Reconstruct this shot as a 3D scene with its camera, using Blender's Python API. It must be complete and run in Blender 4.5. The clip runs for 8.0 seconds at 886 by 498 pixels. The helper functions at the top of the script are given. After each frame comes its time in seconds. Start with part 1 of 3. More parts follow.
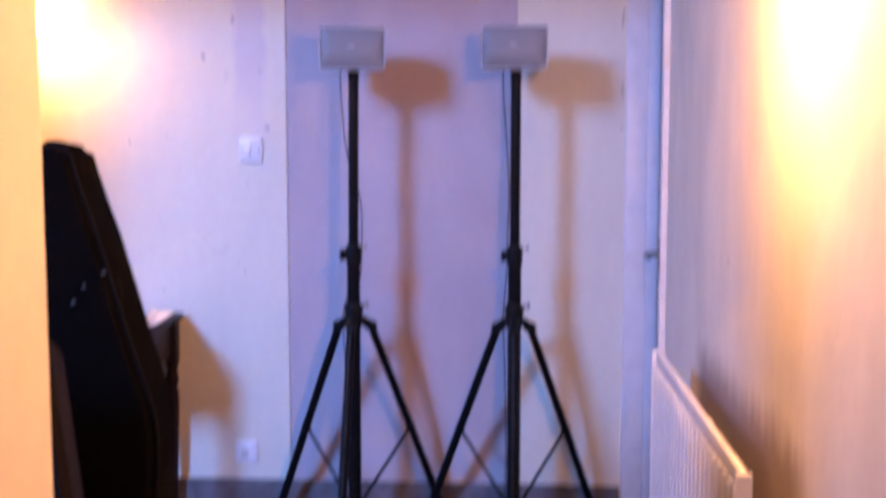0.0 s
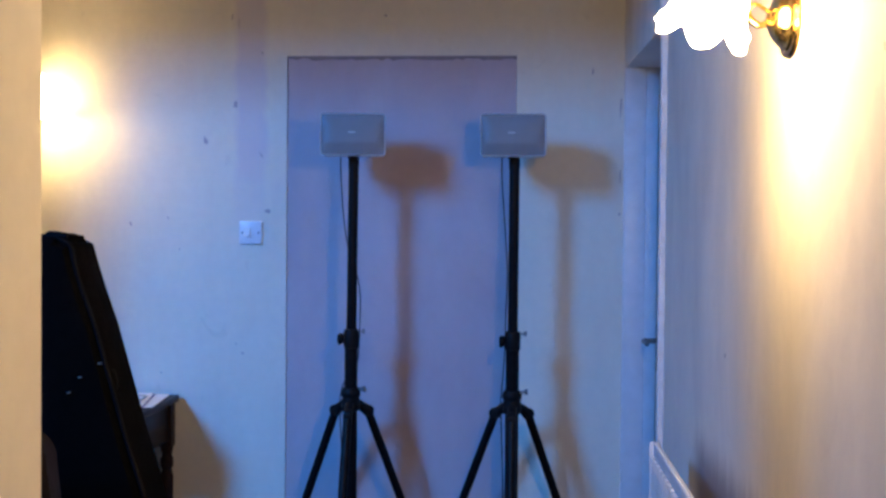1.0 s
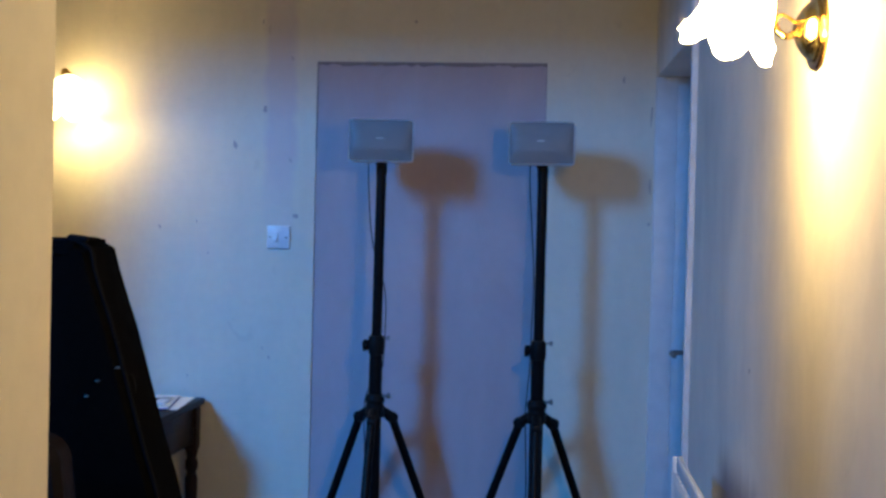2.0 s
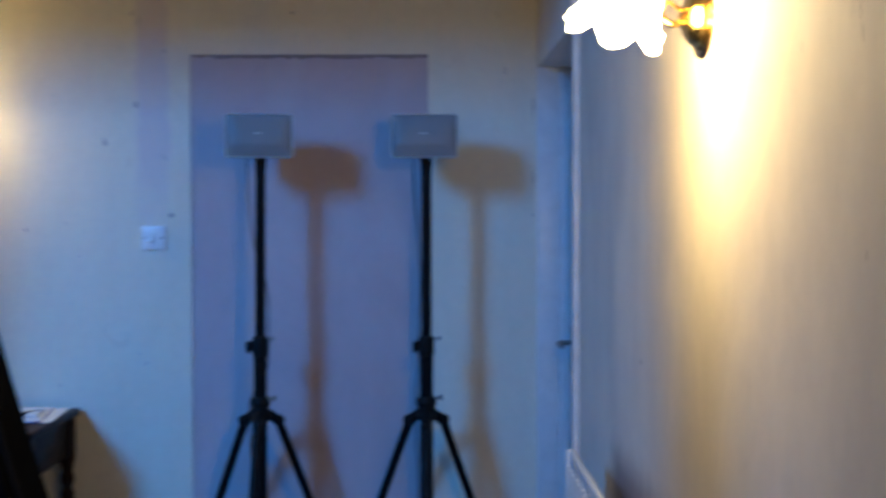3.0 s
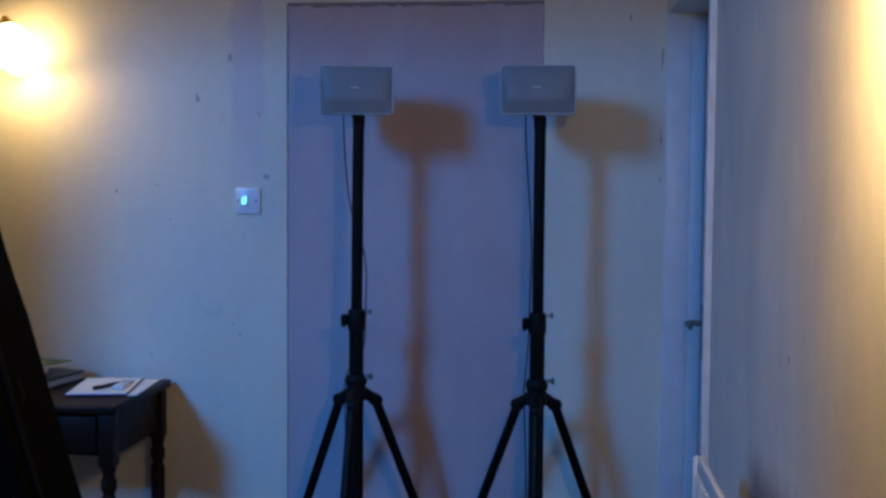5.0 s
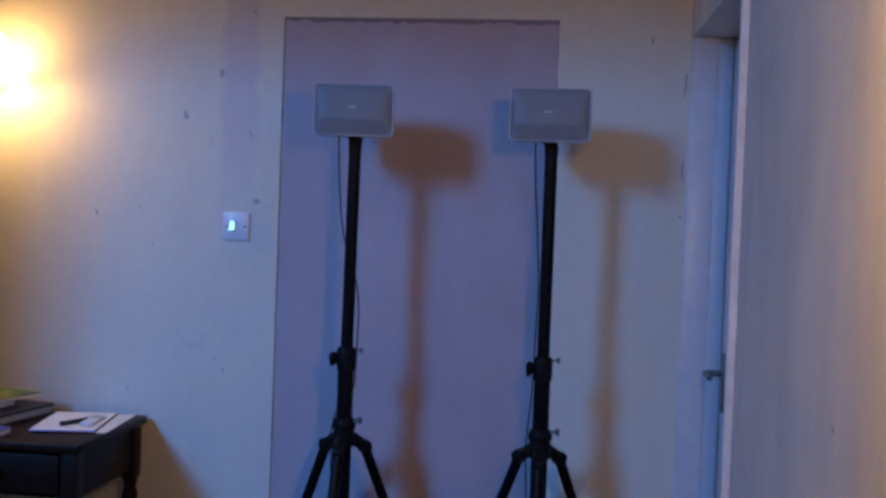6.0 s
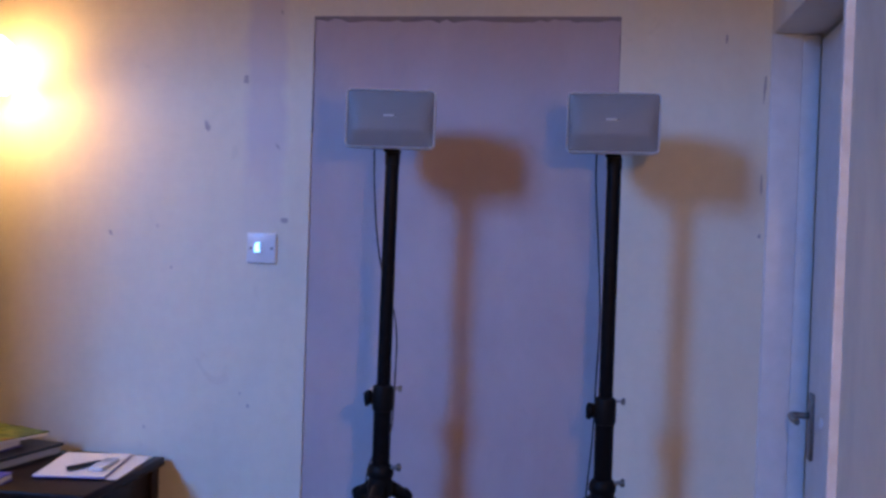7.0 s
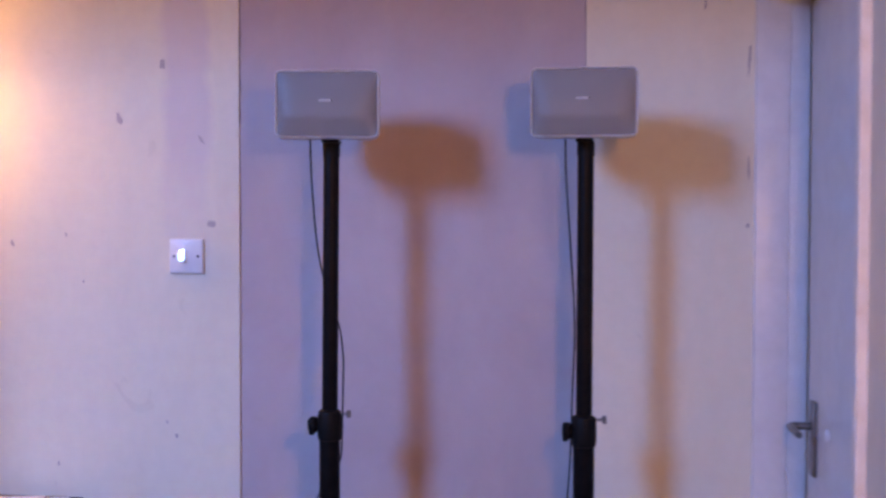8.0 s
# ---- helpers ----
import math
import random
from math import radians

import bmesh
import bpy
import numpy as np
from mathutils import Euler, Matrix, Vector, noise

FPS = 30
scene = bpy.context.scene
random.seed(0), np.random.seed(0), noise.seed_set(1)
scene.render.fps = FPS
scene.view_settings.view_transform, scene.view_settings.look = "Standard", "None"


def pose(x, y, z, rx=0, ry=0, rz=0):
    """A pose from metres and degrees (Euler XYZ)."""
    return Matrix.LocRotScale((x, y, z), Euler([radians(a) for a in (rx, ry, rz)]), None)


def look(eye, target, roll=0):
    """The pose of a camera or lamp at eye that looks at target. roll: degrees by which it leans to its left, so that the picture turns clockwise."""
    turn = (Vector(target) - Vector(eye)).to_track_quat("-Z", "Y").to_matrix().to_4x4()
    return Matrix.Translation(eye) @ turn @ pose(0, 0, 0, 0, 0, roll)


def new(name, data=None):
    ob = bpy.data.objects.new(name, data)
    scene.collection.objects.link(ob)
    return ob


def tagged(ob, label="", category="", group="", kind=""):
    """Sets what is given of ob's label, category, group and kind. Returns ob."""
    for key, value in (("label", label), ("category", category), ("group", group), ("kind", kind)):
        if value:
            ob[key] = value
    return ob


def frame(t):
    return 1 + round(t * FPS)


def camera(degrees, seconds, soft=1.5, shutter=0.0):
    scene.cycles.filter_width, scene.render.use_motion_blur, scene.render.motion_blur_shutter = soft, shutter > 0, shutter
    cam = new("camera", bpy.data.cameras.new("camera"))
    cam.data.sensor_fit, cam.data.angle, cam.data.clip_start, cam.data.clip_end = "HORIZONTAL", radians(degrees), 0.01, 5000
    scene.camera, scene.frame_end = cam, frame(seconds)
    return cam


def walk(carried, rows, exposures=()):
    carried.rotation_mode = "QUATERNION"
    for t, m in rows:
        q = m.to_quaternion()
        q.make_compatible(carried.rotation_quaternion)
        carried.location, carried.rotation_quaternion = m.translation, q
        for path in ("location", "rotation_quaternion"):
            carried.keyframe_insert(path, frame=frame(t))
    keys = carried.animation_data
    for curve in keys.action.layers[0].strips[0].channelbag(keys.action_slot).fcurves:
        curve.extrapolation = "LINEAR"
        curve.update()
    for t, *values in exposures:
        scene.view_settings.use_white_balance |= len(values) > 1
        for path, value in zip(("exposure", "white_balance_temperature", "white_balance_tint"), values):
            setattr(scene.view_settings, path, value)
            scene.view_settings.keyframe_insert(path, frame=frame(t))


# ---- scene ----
cam = camera(44.7, 8.0, soft=2.8, shutter=0.7)
PATH = [
    (0, (0.861, -4.002, 1.381), (0.725, -2.015, 1.200), 0.0),
    (0.1, (0.866, -3.999, 1.386), (0.735, -2.008, 1.259), 0.1),
    (0.2, (0.866, -3.996, 1.396), (0.743, -2.002, 1.297), 0.1),
    (0.3, (0.867, -3.998, 1.403), (0.748, -2.003, 1.325), 0.1),
    (0.5, (0.868, -4.006, 1.413), (0.744, -2.011, 1.359), 0.3),
    (1, (0.867, -4.009, 1.414), (0.730, -2.014, 1.373), 0.5),
    (1.2, (0.872, -4.005, 1.416), (0.736, -2.010, 1.381), 0.4),
    (2.3, (0.898, -3.990, 1.422), (0.684, -2.002, 1.392), 1.6),
    (2.5, (0.901, -3.986, 1.423), (0.750, -1.992, 1.401), 0.8),
    (2.8, (0.889, -3.953, 1.427), (0.837, -1.954, 1.400), 0.4),
    (3, (0.879, -3.924, 1.430), (0.897, -1.925, 1.386), -0.1),
    (3.2, (0.892, -3.870, 1.441), (1.003, -1.873, 1.404), -0.7),
    (3.5, (0.916, -3.798, 1.457), (1.087, -1.806, 1.429), -1.5),
    (3.7, (0.918, -3.798, 1.450), (1.035, -1.801, 1.459), -1.8),
    (3.9, (0.922, -3.796, 1.441), (0.873, -1.797, 1.425), 0.2),
    (4, (0.923, -3.794, 1.436), (0.823, -1.797, 1.401), 1.2),
    (4.2, (0.916, -3.750, 1.438), (0.740, -1.759, 1.360), 0.5),
    (4.3, (0.912, -3.726, 1.439), (0.704, -1.738, 1.372), -0.1),
    (4.5, (0.904, -3.689, 1.439), (0.759, -1.695, 1.377), 0.7),
    (4.7, (0.908, -3.644, 1.436), (0.714, -1.657, 1.318), 0.4),
    (5.8, (0.930, -3.374, 1.426), (0.698, -1.389, 1.367), 0.7),
    (6, (0.929, -3.312, 1.425), (0.688, -1.327, 1.374), 2.1),
    (6.2, (0.913, -3.250, 1.435), (0.678, -1.265, 1.388), 1.4),
    (6.5, (0.892, -3.153, 1.446), (0.596, -1.176, 1.387), 1.4),
    (6.7, (0.885, -3.079, 1.453), (0.582, -1.102, 1.421), 1.1),
    (7, (0.869, -2.971, 1.461), (0.551, -0.997, 1.422), 1.9),
    (7.3, (0.870, -2.873, 1.470), (0.602, -0.891, 1.435), 1.4),
    (7.5, (0.867, -2.811, 1.478), (0.610, -0.828, 1.439), 1.0),
    (7.8, (0.838, -2.700, 1.482), (0.616, -0.713, 1.435), 0.2),
    (8, (0.817, -2.625, 1.488), (0.588, -0.639, 1.427), 0.1),
]
LIGHTNESS = [(0.0, -0.19, 9300, 47), (0.2, -0.42, 7300, 27), (0.5, -0.72, 6900, 20), (1.0, -1.06, 5900, 0), (2.5, -1.37, 6050, -12), (3.0, -1.4, 5900, -12), (3.5, -1.66, 6150, -19), (3.8, -1.85, 5600, -24), (4.0, -1.93, 5700, -20), (4.5, -1.86, 5800, -12), (6.0, -1.61, 7100, 12), (6.5, -1.46, 7400, 16), (7.0, -1.26, 7800, 24), (7.5, -0.96, 8200, 24), (8.0, -0.68, 10900, 42)]
walk(cam, [(t, look(eye, target, roll)) for t, eye, target, roll in PATH], LIGHTNESS)

# ---- world and light ----
world = bpy.data.worlds.new("world")
scene.world = world
world.use_nodes = True
_wn = world.node_tree
_sky = _wn.nodes.new("ShaderNodeTexSky")
_sky.sky_type = "NISHITA"
_sky.sun_disc = False
_sky.sun_elevation = radians(35)
_sky.sun_rotation = radians(20)
_wn.links.new(_sky.outputs[0], _wn.nodes["Background"].inputs[0])
_wn.nodes["Background"].inputs[1].default_value = 0.1


def area_lamp(name, m, sx, sy, power, colour):
    d = bpy.data.lights.new(name, "AREA")
    d.shape, d.size, d.size_y, d.energy, d.color = "RECTANGLE", sx, sy, power, colour
    o = new(name, d)
    o.matrix_world = m
    d.spread = radians(78)
    return o


def bulb_lamp(name, p, power, colour, radius):
    d = bpy.data.lights.new(name, "POINT")
    d.energy, d.color, d.shadow_soft_size = power, colour, radius
    o = new(name, d)
    o.location = p
    return o


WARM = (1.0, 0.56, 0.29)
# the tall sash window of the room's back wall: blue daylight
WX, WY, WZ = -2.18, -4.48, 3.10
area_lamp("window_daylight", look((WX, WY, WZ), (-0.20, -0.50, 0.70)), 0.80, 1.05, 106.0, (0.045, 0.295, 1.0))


# ---- materials ----
def mat(name):
    m = bpy.data.materials.new(name)
    m.use_nodes = True
    nt = m.node_tree
    return m, nt, nt.nodes["Principled BSDF"]


def coords(nt, scale=1.0, world_space=True):
    if world_space:
        g = nt.nodes.new("ShaderNodeNewGeometry").outputs["Position"]
    else:
        g = nt.nodes.new("ShaderNodeTexCoord").outputs["Object"]
    mp = nt.nodes.new("ShaderNodeMapping")
    mp.inputs["Scale"].default_value = scale if isinstance(scale, tuple) else (scale, scale, scale)
    nt.links.new(g, mp.inputs["Vector"])
    return mp.outputs["Vector"]


def noise_tex(nt, vec, scale, detail=4.0, rough=0.55, distortion=0.0):
    n = nt.nodes.new("ShaderNodeTexNoise")
    n.inputs["Scale"].default_value, n.inputs["Detail"].default_value = scale, detail
    n.inputs["Roughness"].default_value, n.inputs["Distortion"].default_value = rough, distortion
    nt.links.new(vec, n.inputs["Vector"])
    return n.outputs["Fac"]


def ramp(nt, fac, stops):
    r = nt.nodes.new("ShaderNodeValToRGB")
    e = r.color_ramp.elements
    while len(e) < len(stops):
        e.new(0.5)
    for el, (p, c) in zip(e, stops):
        el.position, el.color = p, (*c, 1.0)
    nt.links.new(fac, r.inputs["Fac"])
    return r.outputs["Color"]


def mixc(nt, kind, fac, a, b):
    n = nt.nodes.new("ShaderNodeMix")
    n.data_type, n.blend_type = "RGBA", kind
    if isinstance(fac, float):
        n.inputs[0].default_value = fac
    else:
        nt.links.new(fac, n.inputs[0])
    for sock, v in ((n.inputs[6], a), (n.inputs[7], b)):
        if isinstance(v, tuple):
            sock.default_value = (*v, 1.0)
        else:
            nt.links.new(v, sock)
    return n.outputs[2]


def bump(nt, bsdf, height, strength, distance):
    b = nt.nodes.new("ShaderNodeBump")
    b.inputs["Strength"].default_value, b.inputs["Distance"].default_value = strength, distance
    nt.links.new(height, b.inputs["Height"])
    nt.links.new(b.outputs["Normal"], bsdf.inputs["Normal"])


def plaster(name, base, dark, spots, rough=0.75, streak=(2.2, 2.2, 0.5), amount=0.5):
    """Old painted plaster: broad vertical staining, finer mottling, small scuffs, trowel relief."""
    m, nt, b = mat(name)
    v = coords(nt)
    vs = coords(nt, streak)
    broad = ramp(nt, noise_tex(nt, vs, 2.0, 5, 0.6, 0.4), [(0.32, dark), (0.68, base)])
    fine = ramp(nt, noise_tex(nt, v, 26, 5, 0.65), [(0.25, tuple(c * 0.86 for c in base)), (0.75, base)])
    col = mixc(nt, "MIX", amount, fine, broad)
    scuff = ramp(nt, noise_tex(nt, v, 9.0, 3, 0.5, 1.2), [(0.695, (0, 0, 0)), (0.74, (1, 1, 1))])
    fl = nt.nodes.new("ShaderNodeMath")
    fl.operation = "MULTIPLY"
    fl.inputs[1].default_value = 0.14
    nt.links.new(scuff, fl.inputs[0])
    col = mixc(nt, "MIX", fl.outputs[0], col, spots)
    nt.links.new(col, b.inputs["Base Color"])
    b.inputs["Roughness"].default_value = rough
    h = mixc(nt, "ADD", 0.25, noise_tex(nt, v, 7, 4, 0.5), noise_tex(nt, v, 90, 3, 0.6))
    bump(nt, b, h, 0.28, 0.006)
    return m


def paint(name, base, rough=0.45, wear=None, metal=0.0, scale=30, relief=0.08, coat=0.0, spec=0.5):
    m, nt, b = mat(name)
    v = coords(nt, world_space=False)
    c = ramp(nt, noise_tex(nt, v, scale, 5, 0.6), [(0.3, wear or tuple(x * 0.85 for x in base)), (0.62, base)])
    nt.links.new(c, b.inputs["Base Color"])
    r = ramp(nt, noise_tex(nt, v, scale * 0.4, 3), [(0.2, (rough * 0.8,) * 3), (0.8, (min(1, rough * 1.25),) * 3)])
    nt.links.new(r, b.inputs["Roughness"])
    b.inputs["Metallic"].default_value = metal
    b.inputs["Coat Weight"].default_value = coat
    b.inputs["Specular IOR Level"].default_value = spec
    bump(nt, b, noise_tex(nt, v, scale * 3, 3), relief, 0.002)
    return m


def wood(name, dark, light, rough=0.35, stretch=(14, 1.2, 14)):
    m, nt, b = mat(name)
    v = coords(nt, stretch, world_space=False)
    n = noise_tex(nt, v, 3.0, 6, 0.6, 1.5)
    col = ramp(nt, n, [(0.3, dark), (0.7, light)])
    blot = ramp(nt, noise_tex(nt, coords(nt), 5, 3), [(0.3, (0.7, 0.7, 0.7)), (0.7, (1, 1, 1))])
    nt.links.new(mixc(nt, "MULTIPLY", 1.0, col, blot), b.inputs["Base Color"])
    b.inputs["Roughness"].default_value = rough
    b.inputs["Specular IOR Level"].default_value = 0.15
    bump(nt, b, n, 0.12, 0.002)
    return m


M_PLAIN = plaster("cream_room_paint", (0.80, 0.75, 0.63), (0.70, 0.63, 0.52), (0.42, 0.37, 0.31))
M_WALL = plaster("cream_wall_paint", (0.80, 0.75, 0.63), (0.70, 0.63, 0.52), (0.42, 0.37, 0.31))


def chase_stain(m):
    """Lilac filler showing through the paint over a buried cable that runs up from the switch."""
    nt = m.node_tree
    b = nt.nodes["Principled BSDF"]
    old = b.inputs["Base Color"].links[0].from_socket
    geo = nt.nodes.new("ShaderNodeNewGeometry")
    sep = nt.nodes.new("ShaderNodeSeparateXYZ")
    nt.links.new(geo.outputs["Position"], sep.inputs[0])
    wob = noise_tex(nt, coords(nt), 7, 4, 0.6)

    def math_node(op, a, c):
        n = nt.nodes.new("ShaderNodeMath")
        n.operation = op
        for k, v in enumerate((a, c)):
            if isinstance(v, float):
                n.inputs[k].default_value = v
            else:
                nt.links.new(v, n.inputs[k])
        return n.outputs[0]

    off = math_node("ABSOLUTE", math_node("ADD", sep.outputs["X"], 0.137), 0.0)
    off = math_node("ADD", off, math_node("MULTIPLY", math_node("SUBTRACT", wob, 0.5), 0.07))
    across = ramp(nt, off, [(0.045, (1, 1, 1)), (0.072, (0, 0, 0))])
    rise = math_node("ADD", math_node("MULTIPLY", sep.outputs["Z"], 0.5), math_node("MULTIPLY", wob, 0.16))
    up = ramp(nt, rise, [(0.79, (0, 0, 0)), (0.93, (1, 1, 1))])
    low = ramp(nt, rise, [(0.76, (0, 0, 0)), (0.80, (0.35, 0.35, 0.35))])
    both = mixc(nt, "LIGHTEN", 1.0, up, low)
    mask = mixc(nt, "MULTIPLY", 1.0, across, both)
    amount = math_node("MULTIPLY", mask, 0.62)
    nt.links.new(mixc(nt, "MIX", amount, old, (0.60, 0.53, 0.57)), b.inputs["Base Color"])


chase_stain(M_WALL)
M_RIGHT = plaster("cream_wall_worn", (0.79, 0.72, 0.62), (0.52, 0.47, 0.42), (0.45, 0.39, 0.33), streak=(1.7, 1.7, 0.8), amount=0.6)


def brown_band(m, y0, y1, z0, z1):
    """Ragged brown darkening of the wall behind and just above the radiator."""
    nt = m.node_tree
    b = nt.nodes["Principled BSDF"]
    old = b.inputs["Base Color"].links[0].from_socket
    geo = nt.nodes.new("ShaderNodeNewGeometry")
    sep = nt.nodes.new("ShaderNodeSeparateXYZ")
    nt.links.new(geo.outputs["Position"], sep.inputs[0])
    wob = noise_tex(nt, coords(nt, (1, 9, 1.5)), 3, 4, 0.65)

    def fit(sock, a, c, d, e):
        n = nt.nodes.new("ShaderNodeMapRange")
        n.interpolation_type = "SMOOTHSTEP"
        for k, v in enumerate((a, c, d, e)):
            n.inputs[k + 1].default_value = v
        nt.links.new(sock, n.inputs[0])
        return n.outputs[0]

    lift = nt.nodes.new("ShaderNodeMath")
    lift.operation = "MULTIPLY_ADD"
    lift.inputs[1].default_value = -0.10
    nt.links.new(wob, lift.inputs[0])
    nt.links.new(sep.outputs["Z"], lift.inputs[2])
    mask = fit(lift.outputs[0], z0 - 0.05, z1 - 0.05, 1.0, 0.0)
    for lim in ((y0 - 0.05, y0 + 0.12, 0.0, 1.0), (y1 - 0.10, y1 + 0.06, 1.0, 0.0)):
        mul = nt.nodes.new("ShaderNodeMath")
        mul.operation = "MULTIPLY"
        nt.links.new(mask, mul.inputs[0])
        nt.links.new(fit(sep.outputs["Y"], *lim), mul.inputs[1])
        mask = mul.outputs[0]
    amt = nt.nodes.new("ShaderNodeMath")
    amt.operation = "MULTIPLY"
    amt.inputs[1].default_value = 0.72
    nt.links.new(mask, amt.inputs[0])
    nt.links.new(mixc(nt, "MIX", amt.outputs[0], old, (0.16, 0.10, 0.085)), b.inputs["Base Color"])


brown_band(M_RIGHT, -2.40, -1.40, 0.86, 0.965)
M_PANEL = plaster("pink_gypsum_plaster", (0.55, 0.465, 0.485), (0.43, 0.35, 0.375), (0.38, 0.31, 0.33), rough=0.85, streak=(1.8, 1.8, 1.0), amount=0.7)
M_RAW = plaster("broken_plaster_edge", (0.31, 0.27, 0.28), (0.23, 0.19, 0.20), (0.16, 0.13, 0.14), rough=0.95)
M_CEIL = plaster("ceiling_paint", (0.78, 0.75, 0.69), (0.70, 0.66, 0.60), (0.6, 0.55, 0.5))
M_GLOSS = paint("white_gloss_paint", (0.72, 0.72, 0.73), 0.32, (0.64, 0.64, 0.65), scale=14, relief=0.05)
M_TRIM = paint("white_trim_paint", (0.82, 0.78, 0.76), 0.5, (0.72, 0.66, 0.62), scale=22)
M_SKIRT = paint("dark_skirting_paint", (0.17, 0.155, 0.165), 0.55, (0.075, 0.07, 0.075), scale=9)
M_CARPET = plaster("dark_carpet", (0.09, 0.085, 0.09), (0.06, 0.058, 0.06), (0.04, 0.04, 0.04), rough=0.95)
M_STAND = paint("black_stand_enamel", (0.004, 0.004, 0.005), 0.40, (0.007, 0.006, 0.007), scale=40, relief=0.05, spec=0.1)
M_KNOB = paint("black_moulded_plastic", (0.007, 0.007, 0.008), 0.5, scale=60, spec=0.12)
M_CABLE = paint("dark_grey_cable", (0.022, 0.020, 0.020), 0.55, scale=60)
M_SPK = paint("pale_grey_speaker_plastic", (0.52, 0.53, 0.55), 0.45, (0.46, 0.47, 0.49), scale=40)
M_RIM = paint("pale_speaker_rim", (0.86, 0.87, 0.88), 0.35, (0.82, 0.83, 0.84), scale=40)
M_BADGE = paint("silver_badge", (0.50, 0.50, 0.52), 0.4, scale=40)
M_BADGE_DARK = paint("dark_badge_dot", (0.05, 0.05, 0.06), 0.4)
M_WHITE = paint("white_plastic", (0.78, 0.79, 0.82), 0.28, (0.74, 0.75, 0.77), scale=30, relief=0.02)
M_SCREW = paint("steel_screw", (0.12, 0.12, 0.13), 0.5, metal=0.6)
M_ROCKER = paint("glossy_white_rocker", (0.82, 0.83, 0.85), 0.06, (0.80, 0.81, 0.83), scale=10, relief=0.0, coat=1.0, spec=0.8)
M_STEEL = paint("dull_steel", (0.30, 0.28, 0.27), 0.38, (0.2, 0.19, 0.18), metal=0.9, scale=50)
M_BRASS = paint("polished_brass", (0.80, 0.55, 0.18), 0.16, (0.62, 0.40, 0.12), metal=1.0, scale=20, relief=0.02)
M_RAD = paint("white_radiator_enamel", (0.78, 0.76, 0.74), 0.38, (0.70, 0.67, 0.64), scale=18)
M_WOOD = wood("dark_mahogany", (0.009, 0.0045, 0.0035), (0.030, 0.012, 0.008), 0.42)
M_CASE = paint("black_case_cloth", (0.0018, 0.0018, 0.0022), 0.95, (0.003, 0.003, 0.0035), scale=120, relief=0.2, spec=0.02)
M_PIPE = paint("black_case_binding", (0.003, 0.003, 0.0035), 0.7, scale=60, spec=0.08)
M_CHROME = paint("tarnished_chrome", (0.30, 0.29, 0.28), 0.38, (0.18, 0.17, 0.16), metal=1.0, scale=50)
M_LEATHER = paint("black_brown_leatherette", (0.010, 0.007, 0.006), 0.42, (0.007, 0.005, 0.005), scale=25, relief=0.2, spec=0.08)
M_PAPER = paint("white_paper", (0.80, 0.79, 0.78), 0.7, (0.76, 0.75, 0.74), scale=12, relief=0.03)
M_BLUE = paint("blue_folder_card", (0.10, 0.10, 0.42), 0.45, (0.08, 0.08, 0.34))
M_BLACKCARD = paint("black_folder_vinyl", (0.016, 0.016, 0.018), 0.35)
M_GREYBOOK = paint("pale_blue_book_cover", (0.42, 0.48, 0.56), 0.4)
M_PEN = paint("black_pen_plastic", (0.015, 0.015, 0.018), 0.3)
M_CLEAR = paint("clear_white_plastic", (0.70, 0.71, 0.74), 0.2, scale=20)


def magazine_cover():
    m, nt, b = mat("green_magazine_cover")
    v = coords(nt, world_space=False)
    c = ramp(nt, noise_tex(nt, v, 16, 4, 0.6), [(0.36, (0.015, 0.05, 0.012)), (0.50, (0.09, 0.17, 0.02)), (0.60, (0.34, 0.38, 0.07)), (0.70, (0.36, 0.10, 0.03))])
    nt.links.new(c, b.inputs["Base Color"])
    b.inputs["Roughness"].default_value = 0.3
    return m


M_MAGGREEN = magazine_cover()


def grille_cloth():
    m, nt, b = mat("grey_perforated_grille")
    v = coords(nt, (1.0, 0.0, 1.0), world_space=False)
    vo = nt.nodes.new("ShaderNodeTexVoronoi")
    vo.inputs["Scale"].default_value = 330
    vo.inputs["Randomness"].default_value = 0.0
    nt.links.new(v, vo.inputs["Vector"])
    c = ramp(nt, vo.outputs["Distance"], [(0.28, (0.19, 0.195, 0.205)), (0.46, (0.26, 0.265, 0.28))])
    blot = ramp(nt, noise_tex(nt, v, 9, 3), [(0.3, (0.88, 0.88, 0.9)), (0.7, (1, 1, 1))])
    nt.links.new(mixc(nt, "MULTIPLY", 1.0, c, blot), b.inputs["Base Color"])
    b.inputs["Roughness"].default_value = 0.5
    bump(nt, b, vo.outputs["Distance"], 0.3, 0.001)
    return m


M_GRILLE = grille_cloth()


def glowing_glass(name, strength, clear):
    m, nt, b = mat(name)
    b.inputs["Base Color"].default_value = (0.9, 0.86, 0.78, 1)
    b.inputs["Roughness"].default_value = 0.35
    b.inputs["Emission Color"].default_value = (1.0, 0.66, 0.33, 1)
    b.inputs["Emission Strength"].default_value = strength
    tr = nt.nodes.new("ShaderNodeBsdfTransparent")
    tr.inputs[0].default_value = (1.0, 0.95, 0.86, 1)
    mx = nt.nodes.new("ShaderNodeMixShader")
    mx.inputs[0].default_value = 1.0 - clear
    nt.links.new(tr.outputs[0], mx.inputs[1])
    nt.links.new(b.outputs[0], mx.inputs[2])
    nt.links.new(mx.outputs[0], nt.nodes["Material Output"].inputs["Surface"])
    return m


M_GLASS_LIT = glowing_glass("lit_frosted_glass", 255.0, 0.38)
M_GLASS_DIM = glowing_glass("dimmer_frosted_glass", 36.0, 0.15)


